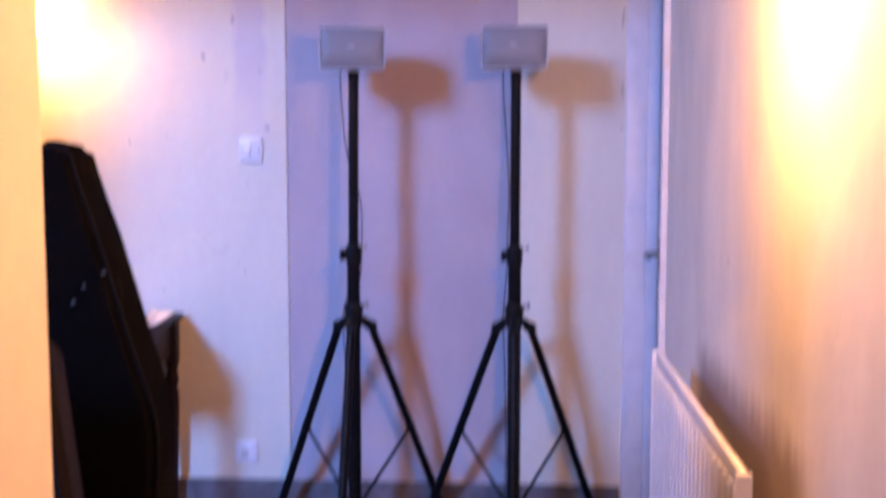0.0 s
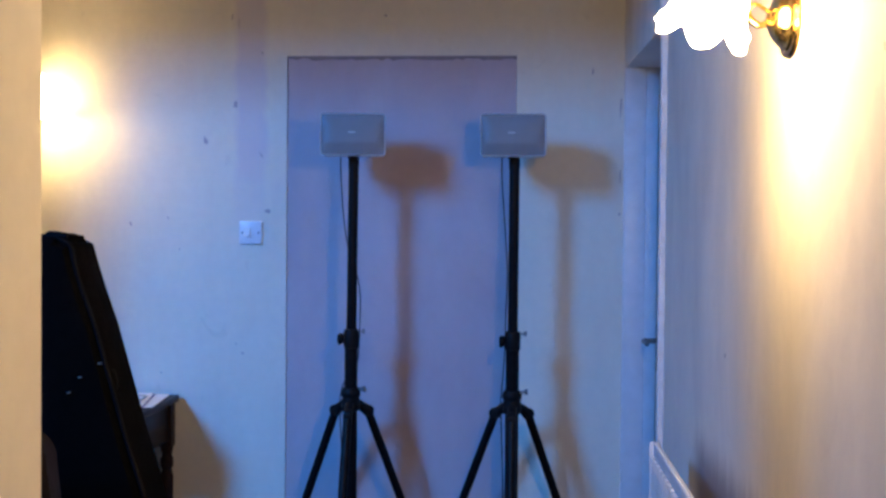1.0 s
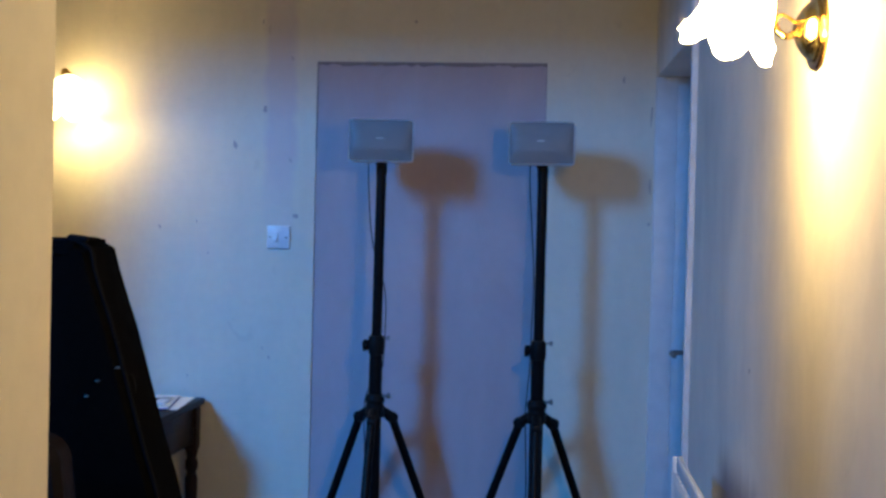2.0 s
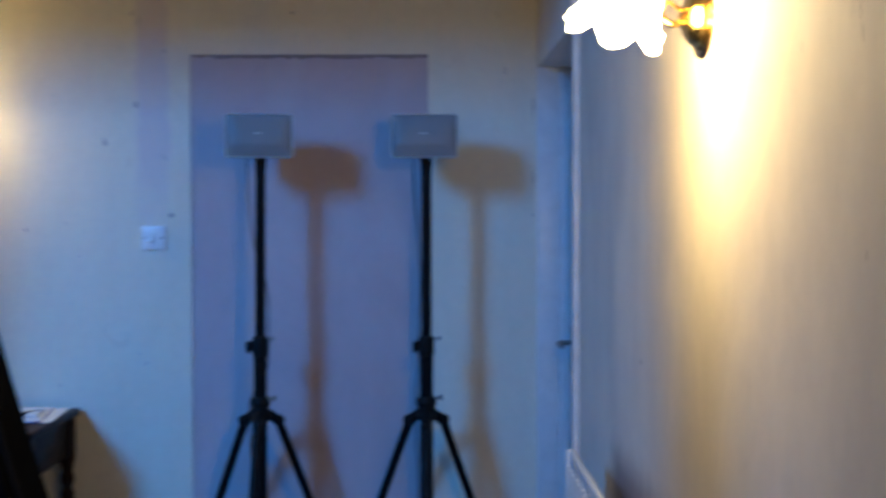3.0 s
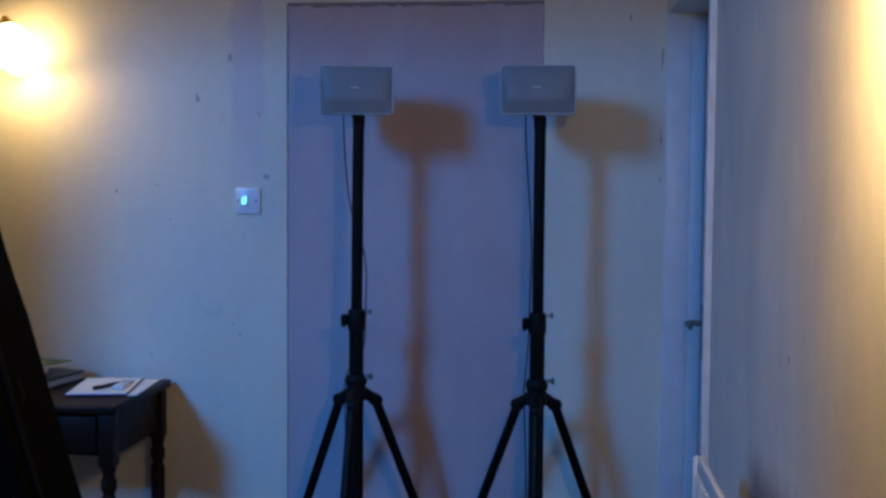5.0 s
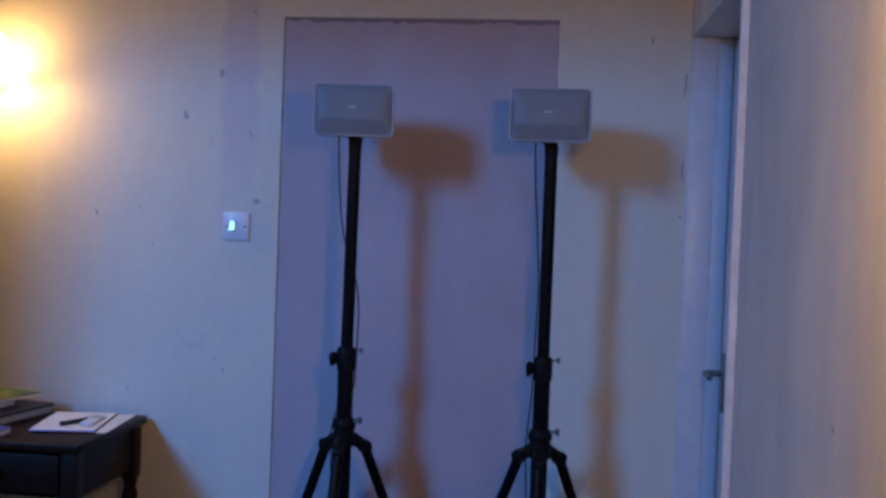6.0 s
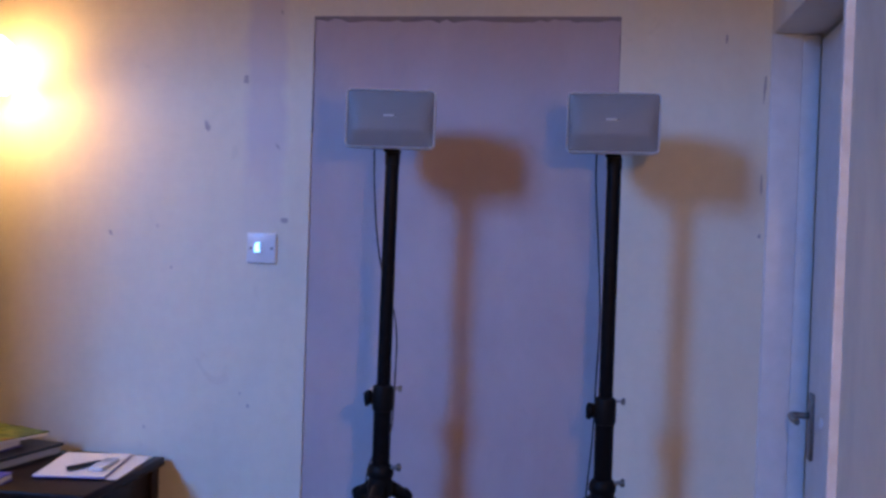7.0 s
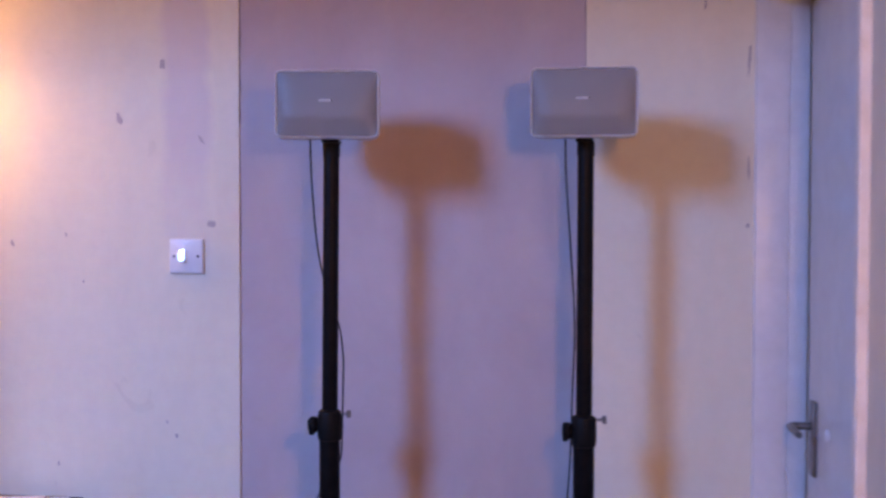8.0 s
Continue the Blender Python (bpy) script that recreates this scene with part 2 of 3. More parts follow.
def lit_bulb():
    m, nt, b = mat("lit_bulb")
    b.inputs["Emission Color"].default_value = (1.0, 0.78, 0.45, 1)
    b.inputs["Emission Strength"].default_value = 25.0
    return m


M_BULB = lit_bulb()


def pane_glass():
    m, nt, b = mat("window_glass")
    b.inputs["Transmission Weight"].default_value = 1.0
    b.inputs["Roughness"].default_value = 0.0
    b.inputs["IOR"].default_value = 1.45
    return m


M_PANE = pane_glass()


# ---- mesh helpers ----
def finish(name, bm, material, smooth=True):
    me = bpy.data.meshes.new(name)
    bmesh.ops.recalc_face_normals(bm, faces=bm.faces)
    bm.to_mesh(me)
    bm.free()
    if smooth:
        me.polygons.foreach_set("use_smooth", [True] * len(me.polygons))
        me.set_sharp_from_angle(angle=radians(35))
    me.materials.append(material)
    return me


def part(name, bm, material, parent=None, label="", smooth=True):
    o = new(name, finish(name, bm, material, smooth))
    if parent is not None:
        o.parent = parent
    if label:
        tagged(o, label)
    return o


def thing(name, p, label, category, group="", kind=""):
    o = new(name)
    o.location = p
    o.empty_display_size = 0.05
    return tagged(o, label, category, group, kind)


def box(bm, x0, x1, y0, y1, z0, z1, bevel=0.0, seg=2):
    r = bmesh.ops.create_cube(bm, size=1.0)
    vs = r["verts"]
    for v in vs:
        v.co = ((x0 + x1) / 2 + v.co.x * (x1 - x0), (y0 + y1) / 2 + v.co.y * (y1 - y0), (z0 + z1) / 2 + v.co.z * (z1 - z0))
    if bevel > 0:
        es = {e for v in vs for e in v.link_edges}
        bmesh.ops.bevel(bm, geom=list(es), offset=bevel, segments=seg, profile=0.5, affect="EDGES")
    return bm


def boxed(*a, **k):
    return box(bmesh.new(), *a, **k)


def tube(bm, p, q, r0, r1=None, n=20):
    """A capped round bar from p to q."""
    r1 = r0 if r1 is None else r1
    p, q = Vector(p), Vector(q)
    d = q - p
    turn = d.to_track_quat("Z", "Y").to_matrix().to_4x4()
    bmesh.ops.create_cone(bm, cap_ends=True, segments=n, radius1=r0, radius2=r1, depth=d.length,
                          matrix=Matrix.Translation((p + q) / 2) @ turn)
    return bm


def lathe(bm, profile, n=28, m=None):
    """Turns (radius, height) pairs round z; m places the result."""
    rings = []
    for r, z in profile:
        rings.append([bm.verts.new((m or Matrix()) @ Vector((r * math.cos(2 * math.pi * i / n), r * math.sin(2 * math.pi * i / n), z))) for i in range(n)])
    for a, b in zip(rings, rings[1:]):
        for i in range(n):
            bm.faces.new((a[i], a[(i + 1) % n], b[(i + 1) % n], b[i]))
    for ring in (rings[0], rings[-1]):
        bm.faces.new(ring)
    return bm


def wire(bm, pts, r, n=8):
    """A bent round cable through the points, smoothed."""
    pts = [Vector(p) for p in pts]
    out = []
    for i in range(len(pts) - 1):
        p0, p1, p2, p3 = pts[max(i - 1, 0)], pts[i], pts[i + 1], pts[min(i + 2, len(pts) - 1)]
        for k in range(6):
            t = k / 6
            out.append(0.5 * ((2 * p1) + (p2 - p0) * t + (2 * p0 - 5 * p1 + 4 * p2 - p3) * t * t + (3 * p1 - p0 - 3 * p2 + p3) * t ** 3))
    out.append(pts[-1])
    rings = []
    for i, p in enumerate(out):
        d = (out[min(i + 1, len(out) - 1)] - out[max(i - 1, 0)]).normalized()
        u = d.orthogonal().normalized() if not rings else (u - d * u.dot(d)).normalized()
        w = d.cross(u)
        rings.append([bm.verts.new(p + r * (math.cos(2 * math.pi * k / n) * u + math.sin(2 * math.pi * k / n) * w)) for k in range(n)])
    for a, b in zip(rings, rings[1:]):
        for k in range(n):
            bm.faces.new((a[k], a[(k + 1) % n], b[(k + 1) % n], b[k]))
    bm.faces.new(rings[0])
    bm.faces.new(rings[-1])
    return bm


def slab_outline(bm, outline, y0, y1):
    """A plate with the given (x, z) outline between two depths."""
    a = [bm.verts.new((x, y0, z)) for x, z in outline]
    b = [bm.verts.new((x, y1, z)) for x, z in outline]
    bm.faces.new(a)
    bm.faces.new(list(reversed(b)))
    for i in range(len(a)):
        j = (i + 1) % len(a)
        bm.faces.new((a[i], a[j], b[j], b[i]))
    return bm


# ---- structure ----
RW = 1.298      # face of the long wall with the radiator
LINTEL = 2.05
PW = 0.86       # width of the blocked doorway
CEIL = 3.86
LEFT = -3.00
BACK = -4.60
SOFFIT_Y = -1.16


def structure(name, bm, material, label, smooth=False):
    o = part(name, bm, material, None, "", smooth)
    return tagged(o, label, "", "", "structure")


structure("floor", boxed(LEFT - 0.2, RW + 0.5, BACK - 0.2, 0.3, -0.12, 0.0), M_CARPET, "dark worn carpet over the whole floor")
structure("ceiling", boxed(LEFT - 0.2, RW + 0.5, BACK - 0.2, 0.3, CEIL, CEIL + 0.12), M_CEIL, "off-white painted plaster ceiling")

# lower ceiling over the far end of the room, with the bulkhead above its edge
LOW = 2.283
# Front edge and bulkhead are unseen, placed to cut daylight off the upper wall.
structure("ceiling_low", boxed(LEFT, RW + 0.3, SOFFIT_Y, 0.0, LOW, LOW + 0.1), M_CEIL, "off-white painted lower ceiling over the end of the room")
structure("wall_bulkhead_unseen", boxed(LEFT, RW, SOFFIT_Y, SOFFIT_Y + 0.08, LOW + 0.1, CEIL), M_PLAIN, "unseen cream bulkhead added above the lower ceiling's edge")

# far wall with the blocked doorway: three pieces round a recess and its ragged edges


def ragged_wall():
    bm = bmesh.new()
    box(bm, LEFT - 0.2, 0.0, 0.0, 0.25, 0.0, CEIL)
    box(bm, PW, 1.60, 0.0, 0.25, 0.0, CEIL)
    box(bm, 0.0, PW, 0.0, 0.25, LINTEL, CEIL)
    return bm


structure("wall_north", ragged_wall(), M_WALL, "cream painted plaster wall with scuffs and chipped patches")
structure("blocked_doorway_panel", boxed(0.0, PW, 0.006, 0.2, 0.0, LINTEL), M_PANEL, "bare pinkish plaster filling a blocked doorway")


def ragged_edge(p, q, width, seed):
    """A crumbling plaster arris along the recess from p to q, on the wall face."""
    rnd = random.Random(seed)
    p, q = Vector(p), Vector(q)
    n = int((q - p).length / 0.02)
    side = Vector((0, 1, 0))
    d = (q - p).normalized()
    across = side.cross(d)
    bm = bmesh.new()
    rows = []
    for i in range(n + 1):
        c = p.lerp(q, i / n)
        w = width * (0.35 + rnd.random() * 0.9)
        rows.append([bm.verts.new(c + across * -0.001 + side * 0.001), bm.verts.new(c + across * w * 0.5 + side * 0.004),
                     bm.verts.new(c + across * w + side * (0.012 + 0.008 * rnd.random())), bm.verts.new(c + across * w + side * 0.03), bm.verts.new(c - across * 0.001 + side * 0.03)])
    for a, b in zip(rows, rows[1:]):
        for k in range(5):
            bm.faces.new((a[k], a[(k + 1) % 5], b[(k + 1) % 5], b[k]))
    bm.faces.new(rows[0])
    bm.faces.new(rows[-1])
    return bm


structure("trim_recess_head", ragged_edge((0, 0, LINTEL), (PW, 0, LINTEL), 0.024, 3), M_RAW, "broken brown plaster edge above the blocked doorway")
structure("trim_recess_side", ragged_edge((0, 0, 1.72), (0, 0, LINTEL), 0.005, 5), M_RAW, "chipped plaster edge beside the blocked doorway")
structure("trim_recess_side_b", ragged_edge((PW, 0, LINTEL), (PW, 0, 1.78), 0.005, 8), M_RAW, "chipped plaster edge beside the blocked doorway")

# right wall, its door recess and header
DOOR_Y = -0.806
LEAF_X = 1.378


def skew_header():
    bm = bmesh.new()
    z0, z1 = 2.0, LOW
    pts = [(1.256, 0.0), (1.278, DOOR_Y), (1.60, DOOR_Y), (1.60, 0.0)]
    lo = [bm.verts.new((x, y, z0)) for x, y in pts]
    hi = [bm.verts.new((x, y, z1)) for x, y in pts]
    bm.faces.new(lo)
    bm.faces.new(hi)
    for i in range(4):
        j = (i + 1) % 4
        bm.faces.new((lo[i], lo[j], hi[j], hi[i]))
    return bm


structure("wall_east", boxed(RW, RW + 0.28, BACK - 0.2, DOOR_Y - 0.024, 0.0, CEIL), M_RIGHT, "cream painted wall with grey vertical stains")
structure("wall_east_header", skew_header(), M_RIGHT, "plastered wall above the white door")
structure("trim_east", boxed(1.281, RW + 0.2, DOOR_Y - 0.024, DOOR_Y, 0.0, LOW, bevel=0.003), M_TRIM, "white painted timber edge at the corner of the wall")

# corridor wall beside the camera's start, back wall with its window, west wall
structure("wall_pier", boxed(0.17, 0.333, -3.02, -2.825, 0.0, CEIL, bevel=0.006), M_PLAIN, "cream painted pier at the end of a partition")
# Unseen wall, added to keep the daylight off the far wall's left part.
structure("wall_unseen_blocker", boxed(LEFT, -1.19, -1.40, -1.30, 0.0, CEIL), M_PLAIN, "unseen cream wall added to block daylight from the far wall's left")
structure("wall_west", boxed(LEFT - 0.2, LEFT, BACK - 0.2, 0.0, 0.0, CEIL), M_PLAIN, "cream painted plaster wall")


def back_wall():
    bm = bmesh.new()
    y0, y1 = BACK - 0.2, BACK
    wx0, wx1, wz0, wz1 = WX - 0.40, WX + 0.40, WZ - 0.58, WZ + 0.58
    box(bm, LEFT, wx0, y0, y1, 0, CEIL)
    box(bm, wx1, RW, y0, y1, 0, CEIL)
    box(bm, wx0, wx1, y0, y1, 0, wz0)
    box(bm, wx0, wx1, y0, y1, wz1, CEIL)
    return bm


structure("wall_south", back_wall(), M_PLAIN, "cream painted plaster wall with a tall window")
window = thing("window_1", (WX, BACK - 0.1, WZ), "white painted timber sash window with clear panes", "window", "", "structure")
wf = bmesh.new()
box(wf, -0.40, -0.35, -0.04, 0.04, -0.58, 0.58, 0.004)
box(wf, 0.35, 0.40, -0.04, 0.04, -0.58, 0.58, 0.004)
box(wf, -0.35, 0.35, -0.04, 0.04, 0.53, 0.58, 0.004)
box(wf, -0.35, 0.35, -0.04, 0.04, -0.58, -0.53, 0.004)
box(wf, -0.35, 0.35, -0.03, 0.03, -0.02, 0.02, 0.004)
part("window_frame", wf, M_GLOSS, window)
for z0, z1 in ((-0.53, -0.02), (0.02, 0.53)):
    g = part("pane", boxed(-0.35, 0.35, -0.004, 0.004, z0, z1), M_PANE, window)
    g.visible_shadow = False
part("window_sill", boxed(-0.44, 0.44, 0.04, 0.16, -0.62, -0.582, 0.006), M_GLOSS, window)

# skirting
structure("baseboard", boxed(LEFT, 1.250, -0.018, -0.001, 0.0, 0.125, 0.005), M_SKIRT, "dark painted skirting board along the wall")
structure("baseboard_east", boxed(RW - 0.018, RW - 0.001, BACK, DOOR_Y - 0.03, 0.0, 0.125, 0.005), M_SKIRT, "dark painted skirting board along the wall")


# ---- door in the recess ----
door = thing("door_1", (LEAF_X, -0.03, 0.0), "closed white gloss painted door with a steel lever handle", "door", "", "structure")


def door_leaf():
    bm = bmesh.new()
    box(bm, 0.0, 0.04, -0.772, -0.006, 0.006, 1.985, 0.003)
    return bm


part("door_leaf", door_leaf(), M_GLOSS, door)
lin = bmesh.new()
box(lin, -0.122, -0.0455, 0.0, 0.05, 0.0, 2.0, 0.002)
part("door_lining", lin, M_GLOSS, door)
part("door_stop", boxed(-0.0452, -0.0015, 0.0005, 0.05, 0.0, 1.998, 0.0015), M_GLOSS, door)
handle = part("handle_plate", boxed(-0.009, 0.001, -0.105, -0.06, 0.90, 1.07, 0.003), M_STEEL, door, "dull steel lever handle on a long plate")
lv = bmesh.new()
tube(lv, (-0.005, -0.078, 1.012), (-0.05, -0.078, 1.012), 0.009, n=16)
wire(lv, [(-0.046, -0.076, 1.012), (-0.055, -0.085, 1.012), (-0.056, -0.12, 1.011), (-0.052, -0.165, 1.008)], 0.008, 12)
part("lever", lv, M_STEEL, handle)
part("keyhole_cover", lathe(bmesh.new(), [(0.001, 0), (0.014, 0), (0.014, 0.003), (0.008, 0.006), (0.001, 0.006)], 20, pose(0, -0.20, 1.015, 0, -90, 0)), M_WHITE, door)


# ---- light switch, socket, chased cable ----


def wall_plate(name, cx, cz, w, h, label, category):
    o = thing(name, (cx, 0.0, cz), label, category)
    part("plate", boxed(-w / 2, w / 2, -0.009, -0.0005, -h / 2, h / 2, 0.003, 3), M_WHITE, o)
    return o


switch = wall_plate("light_switch", -0.135, 1.386, 0.087, 0.087, "square white plastic light switch with one rocker", "switch")
rock = boxed(-0.009, 0.009, -0.008, 0.006, -0.016, 0.016, 0.002)
bmesh.ops.transform(rock, matrix=pose(-0.009, -0.010, 0, -11.2, 0, -1.5), verts=rock.verts)
part("rocker", rock, M_ROCKER, switch, "glossy white rocker tipped to on", False)
for sx in (-0.031, 0.031):
    part("screw", lathe(bmesh.new(), [(0.0005, 0), (0.0036, 0), (0.0036, 0.0015), (0.0005, 0.002)], 12, pose(sx, -0.009, 0, 90, 0, 0)), M_SCREW, switch)

socket = wall_plate("wall_socket", -0.17, 0.23, 0.087, 0.087, "square white plastic wall socket above the skirting", "socket")
part("socket_switch", boxed(0.012, 0.026, -0.014, -0.008, 0.008, 0.03, 0.002), M_WHITE, socket)
part("pin_holes", boxed(-0.018, 0.008, -0.0105, -0.0085, -0.022, 0.008, 0.001), M_SPK, socket)


# ---- loudspeakers on stands ----
SPK_W, SPK_H, SPK_D = 0.224, 0.146, 0.15


def rounded_outline(w, h, r, n=6):
    pts = []
    for cx, cz, a0 in ((w / 2 - r, h / 2 - r, 0), (-w / 2 + r, h / 2 - r, 90), (-w / 2 + r, -h / 2 + r, 180), (w / 2 - r, -h / 2 + r, 270)):
        for k in range(n + 1):
            a = radians(a0 + 90 * k / n)
            pts.append((cx + r * math.cos(a), cz + r * math.sin(a)))
    return pts


def loft(bm, rings):
    vs = [[bm.verts.new(p) for p in ring] for ring in rings]
    n = len(vs[0])
    for a, b in zip(vs, vs[1:]):
        for i in range(n):
            bm.faces.new((a[i], a[(i + 1) % n], b[(i + 1) % n], b[i]))
    bm.faces.new(vs[0])
    bm.faces.new(vs[-1])
    return bm


def speaker(x, y, z, tilt, turn):
    o = thing("loudspeaker", (x, y, z), "pale grey box loudspeaker with a perforated metal grille on a stand", "loudspeaker", "loudspeakers on stands")
    o.matrix_basis = pose(x, y, z, tilt, 0, turn)
    rings = []
    for yy, s, r in ((-0.058, 0.985, 0.014), (-0.062, 1.0, 0.014), (-0.04, 1.0, 0.014), (0.03, 0.955, 0.016), (0.075, 0.88, 0.022), (0.092, 0.82, 0.03)):
        rings.append([(px, yy, pz) for px, pz in rounded_outline(SPK_W * s, SPK_H * s, r)])
    part("cabinet", loft(bmesh.new(), rings), M_SPK, o)
    # raised rim round the grille
    rings = []
    for yy, inset, r in ((-0.060, 0.0, 0.014), (-0.070, 0.001, 0.013), (-0.072, 0.002, 0.012), (-0.070, 0.0036, 0.011), (-0.060, 0.004, 0.011)):
        rings.append([(px, yy, pz) for px, pz in rounded_outline(SPK_W - 2 * inset, SPK_H - 2 * inset, r)])
    bm = bmesh.new()
    vs = [[bm.verts.new(p) for p in ring] for ring in rings]
    for a, b in zip(vs, vs[1:] + vs[:1]):
        for i in range(len(a)):
            bm.faces.new((a[i], a[(i + 1) % len(a)], b[(i + 1) % len(a)], b[i]))
    part("rim", bm, M_RIM, o, "raised pale rim")
    # bowed grille: fullest below the middle, turning under at the bottom
    gm = bmesh.new()
    nu, nv = 26, 18
    gw, gh = SPK_W / 2 - 0.0052, SPK_H / 2 - 0.0052

    def bow(u, v):
        f = max(math.cos((v + 0.44) / 1.44 * math.pi / 2), 0.0) ** 0.7 if v > -0.44 else (v + 1) / 0.56
        return -0.0705 - 0.0145 * f * (1 - abs(u) ** 8)

    grid = [[gm.verts.new((gw * (2 * a / nu - 1), bow(2 * a / nu - 1, 2 * c / nv - 1), gh * (2 * c / nv - 1))) for a in range(nu + 1)] for c in range(nv + 1)]
    for c in range(nv):
        for a in range(nu):
            gm.faces.new((grid[c][a], grid[c][a + 1], grid[c + 1][a + 1], grid[c + 1][a]))
    edge = grid[0] + [row[-1] for row in grid[1:]] + grid[-1][-2::-1] + [row[0] for row in grid[-2:0:-1]]
    back = [gm.verts.new((v.co.x, -0.0605, v.co.z)) for v in edge]
    for k in range(len(edge)):
        q = (k + 1) % len(edge)
        gm.faces.new((edge[k], edge[q], back[q], back[k]))
    gm.faces.new(back)
    part("grille", gm, M_GRILLE, o, "grey perforated metal grille")
    badge = part("badge", boxed(-0.016, 0.016, -0.0842, -0.0810, 0.004, 0.009, 0.0006), M_BADGE, o, "small silver badge")
    part("badge_dot", boxed(0.010, 0.015, -0.0848, -0.0840, 0.0045, 0.0085, 0.0003), M_BADGE_DARK, badge)
    br = bmesh.new()
    box(br, -0.019, 0.019, -0.019, 0.05, -SPK_H / 2 - 0.006, -SPK_H / 2 + 0.001, 0.002)
    part("mounting_plate", br, M_KNOB, o)
    return o


def stand(x, y, flip, lean):
    """Tripod stand: centre column, sliding pole, collars with clamps, three legs with braces and feet."""
    o = thing("speaker_stand", (x, y, 0.0), "black enamelled tripod speaker stand with its legs spread", "stand", "loudspeakers on stands")
    top = 1.655 - 0.006 - 0.0005
    upper = bmesh.new()
    tube(upper, (0, 0, 0.95), (lean, 0, top), 0.0178, n=24)
    part("upper_pole", upper, M_STAND, o)
    part("pole_cap", lathe(bmesh.new(), [(0.003, 0), (0.0186, 0.0), (0.0192, 0.004), (0.0192, 0.026), (0.0186, 0.030), (0.003, 0.030)], 24, pose(lean, 0, top - 0.030)), M_KNOB, o)
    low = bmesh.new()
    tube(low, (0, 0, 0.085), (0, 0, 1.03), 0.0232, n=24)
    part("lower_tube", low, M_STAND, o)
    col = part("collar", lathe(bmesh.new(), [(0.02, 0), (0.0255, 0.003), (0.0272, 0.012), (0.0272, 0.058), (0.025, 0.066), (0.018, 0.07)], 28, pose(0, 0, 0.985)), M_KNOB, o)
    kb = bmesh.new()
    tube(kb, (-0.022 * flip, 0, 1.022), (-0.036 * flip, -0.004, 1.022), 0.008, n=14)
    lathe(kb, [(0.002, 0), (0.014, 0.001), (0.019, 0.006), (0.019, 0.016), (0.013, 0.021), (0.002, 0.021)], 18, pose(-0.026 * flip, -0.003, 1.02, 0, -90 * flip, 0))
    part("clamp_knob", kb, M_KNOB, col)
    lob = bmesh.new()
    for k in range(3):
        a = radians(120 * k + 30)
        tube(lob, (-0.040 * flip, -0.004, 1.02), (-0.040 * flip, -0.004 + 0.02 * math.cos(a), 1.02 + 0.022 * math.sin(a)), 0.0075, 0.0065, 12)
    part("knob_wings", lob, M_KNOB, col)
    pin = bmesh.new()
    tube(pin, (0.024 * flip, 0, 1.045), (0.046 * flip, -0.002, 1.046), 0.003, n=10)
    tube(pin, (0.044 * flip, -0.002, 1.038), (0.044 * flip, -0.002, 1.054), 0.005, n=10)
    part("locking_pin", pin, M_STEEL, col)
    hub = part("hub", lathe(bmesh.new(), [(0.023, 0), (0.032, 0.004), (0.033, 0.02), (0.030, 0.05), (0.034, 0.056), (0.034, 0.07), (0.028, 0.082), (0.020, 0.085)], 28, pose(0, 0, 0.765)), M_KNOB, o)
    hk = bmesh.new()
    tube(hk, (0.028, -0.006, 0.842), (0.046, -0.010, 0.846), 0.005, n=10)
    lathe(hk, [(0.001, 0), (0.009, 0), (0.011, 0.004), (0.009, 0.010), (0.001, 0.010)], 14, pose(0.044, -0.010, 0.845, 0, 90, 0))
    part("hub_screw", hk, M_STEEL, hub)
    low_ring = part("brace_collar", lathe(bmesh.new(), [(0.022, 0), (0.031, 0.003), (0.031, 0.03), (0.022, 0.033)], 24, pose(0, 0, 0.115)), M_KNOB, o)
    tagged(low_ring, "black brace collar")
    reach = 0.372
    for k in range(3):
        a = radians((-90, 34, 150)[k])
        ux, uy = math.cos(a), math.sin(a)
        lug = bmesh.new()
        start, knee = Vector((0.026 * ux, 0.026 * uy, 0.790)), Vector((0.067 * ux, 0.067 * uy, 0.762))
        tube(lug, start, knee, 0.017, 0.018, 14)
        lathe(lug, [(0.004, -0.016), (0.019, -0.014), (0.021, 0), (0.019, 0.014), (0.004, 0.016)], 18, Matrix.Translation(knee) @ Matrix.Rotation(a, 4, "Z") @ pose(0, 0, 0, 90, 0, 0))
        part("leg_lug", lug, M_KNOB, hub)
        leg = bmesh.new()
        foot = Vector((reach * ux, reach * uy, 0.018))
        tube(leg, knee, foot, 0.0152, n=18)
        lg = part("leg", leg, M_STAND, o)
        rf = bmesh.new()
        d = (foot - knee).normalized()
        tube(rf, foot - d * 0.05, foot + d * 0.004, 0.0175, 0.0195, 16)
        part("rubber_foot", rf, M_KNOB, lg)
        mid = knee.lerp(foot, 0.52)
        br = bmesh.new()
        tube(br, (0.03 * ux, 0.03 * uy, 0.132), mid, 0.0058, n=10)
        tube(br, mid + Vector((0, 0, -0.012)), mid + Vector((0, 0, 0.012)), 0.0165, n=14)
        part("brace", br, M_STAND, o)
    return o


SY = -0.268
stand(0.290, SY, 1, 0.005)
stand(0.855, SY, 1, 0.001)
speaker(0.296, -0.280, 1.728, 0.0, 6.0)
speaker(0.853, -0.280, 1.727, 0.0, -2.5)


def cable_thing(pts, r, label):
    o = part("speaker_cable", wire(bmesh.new(), pts, r), M_CABLE)
    return tagged(o, label, "cable", "speaker cables")


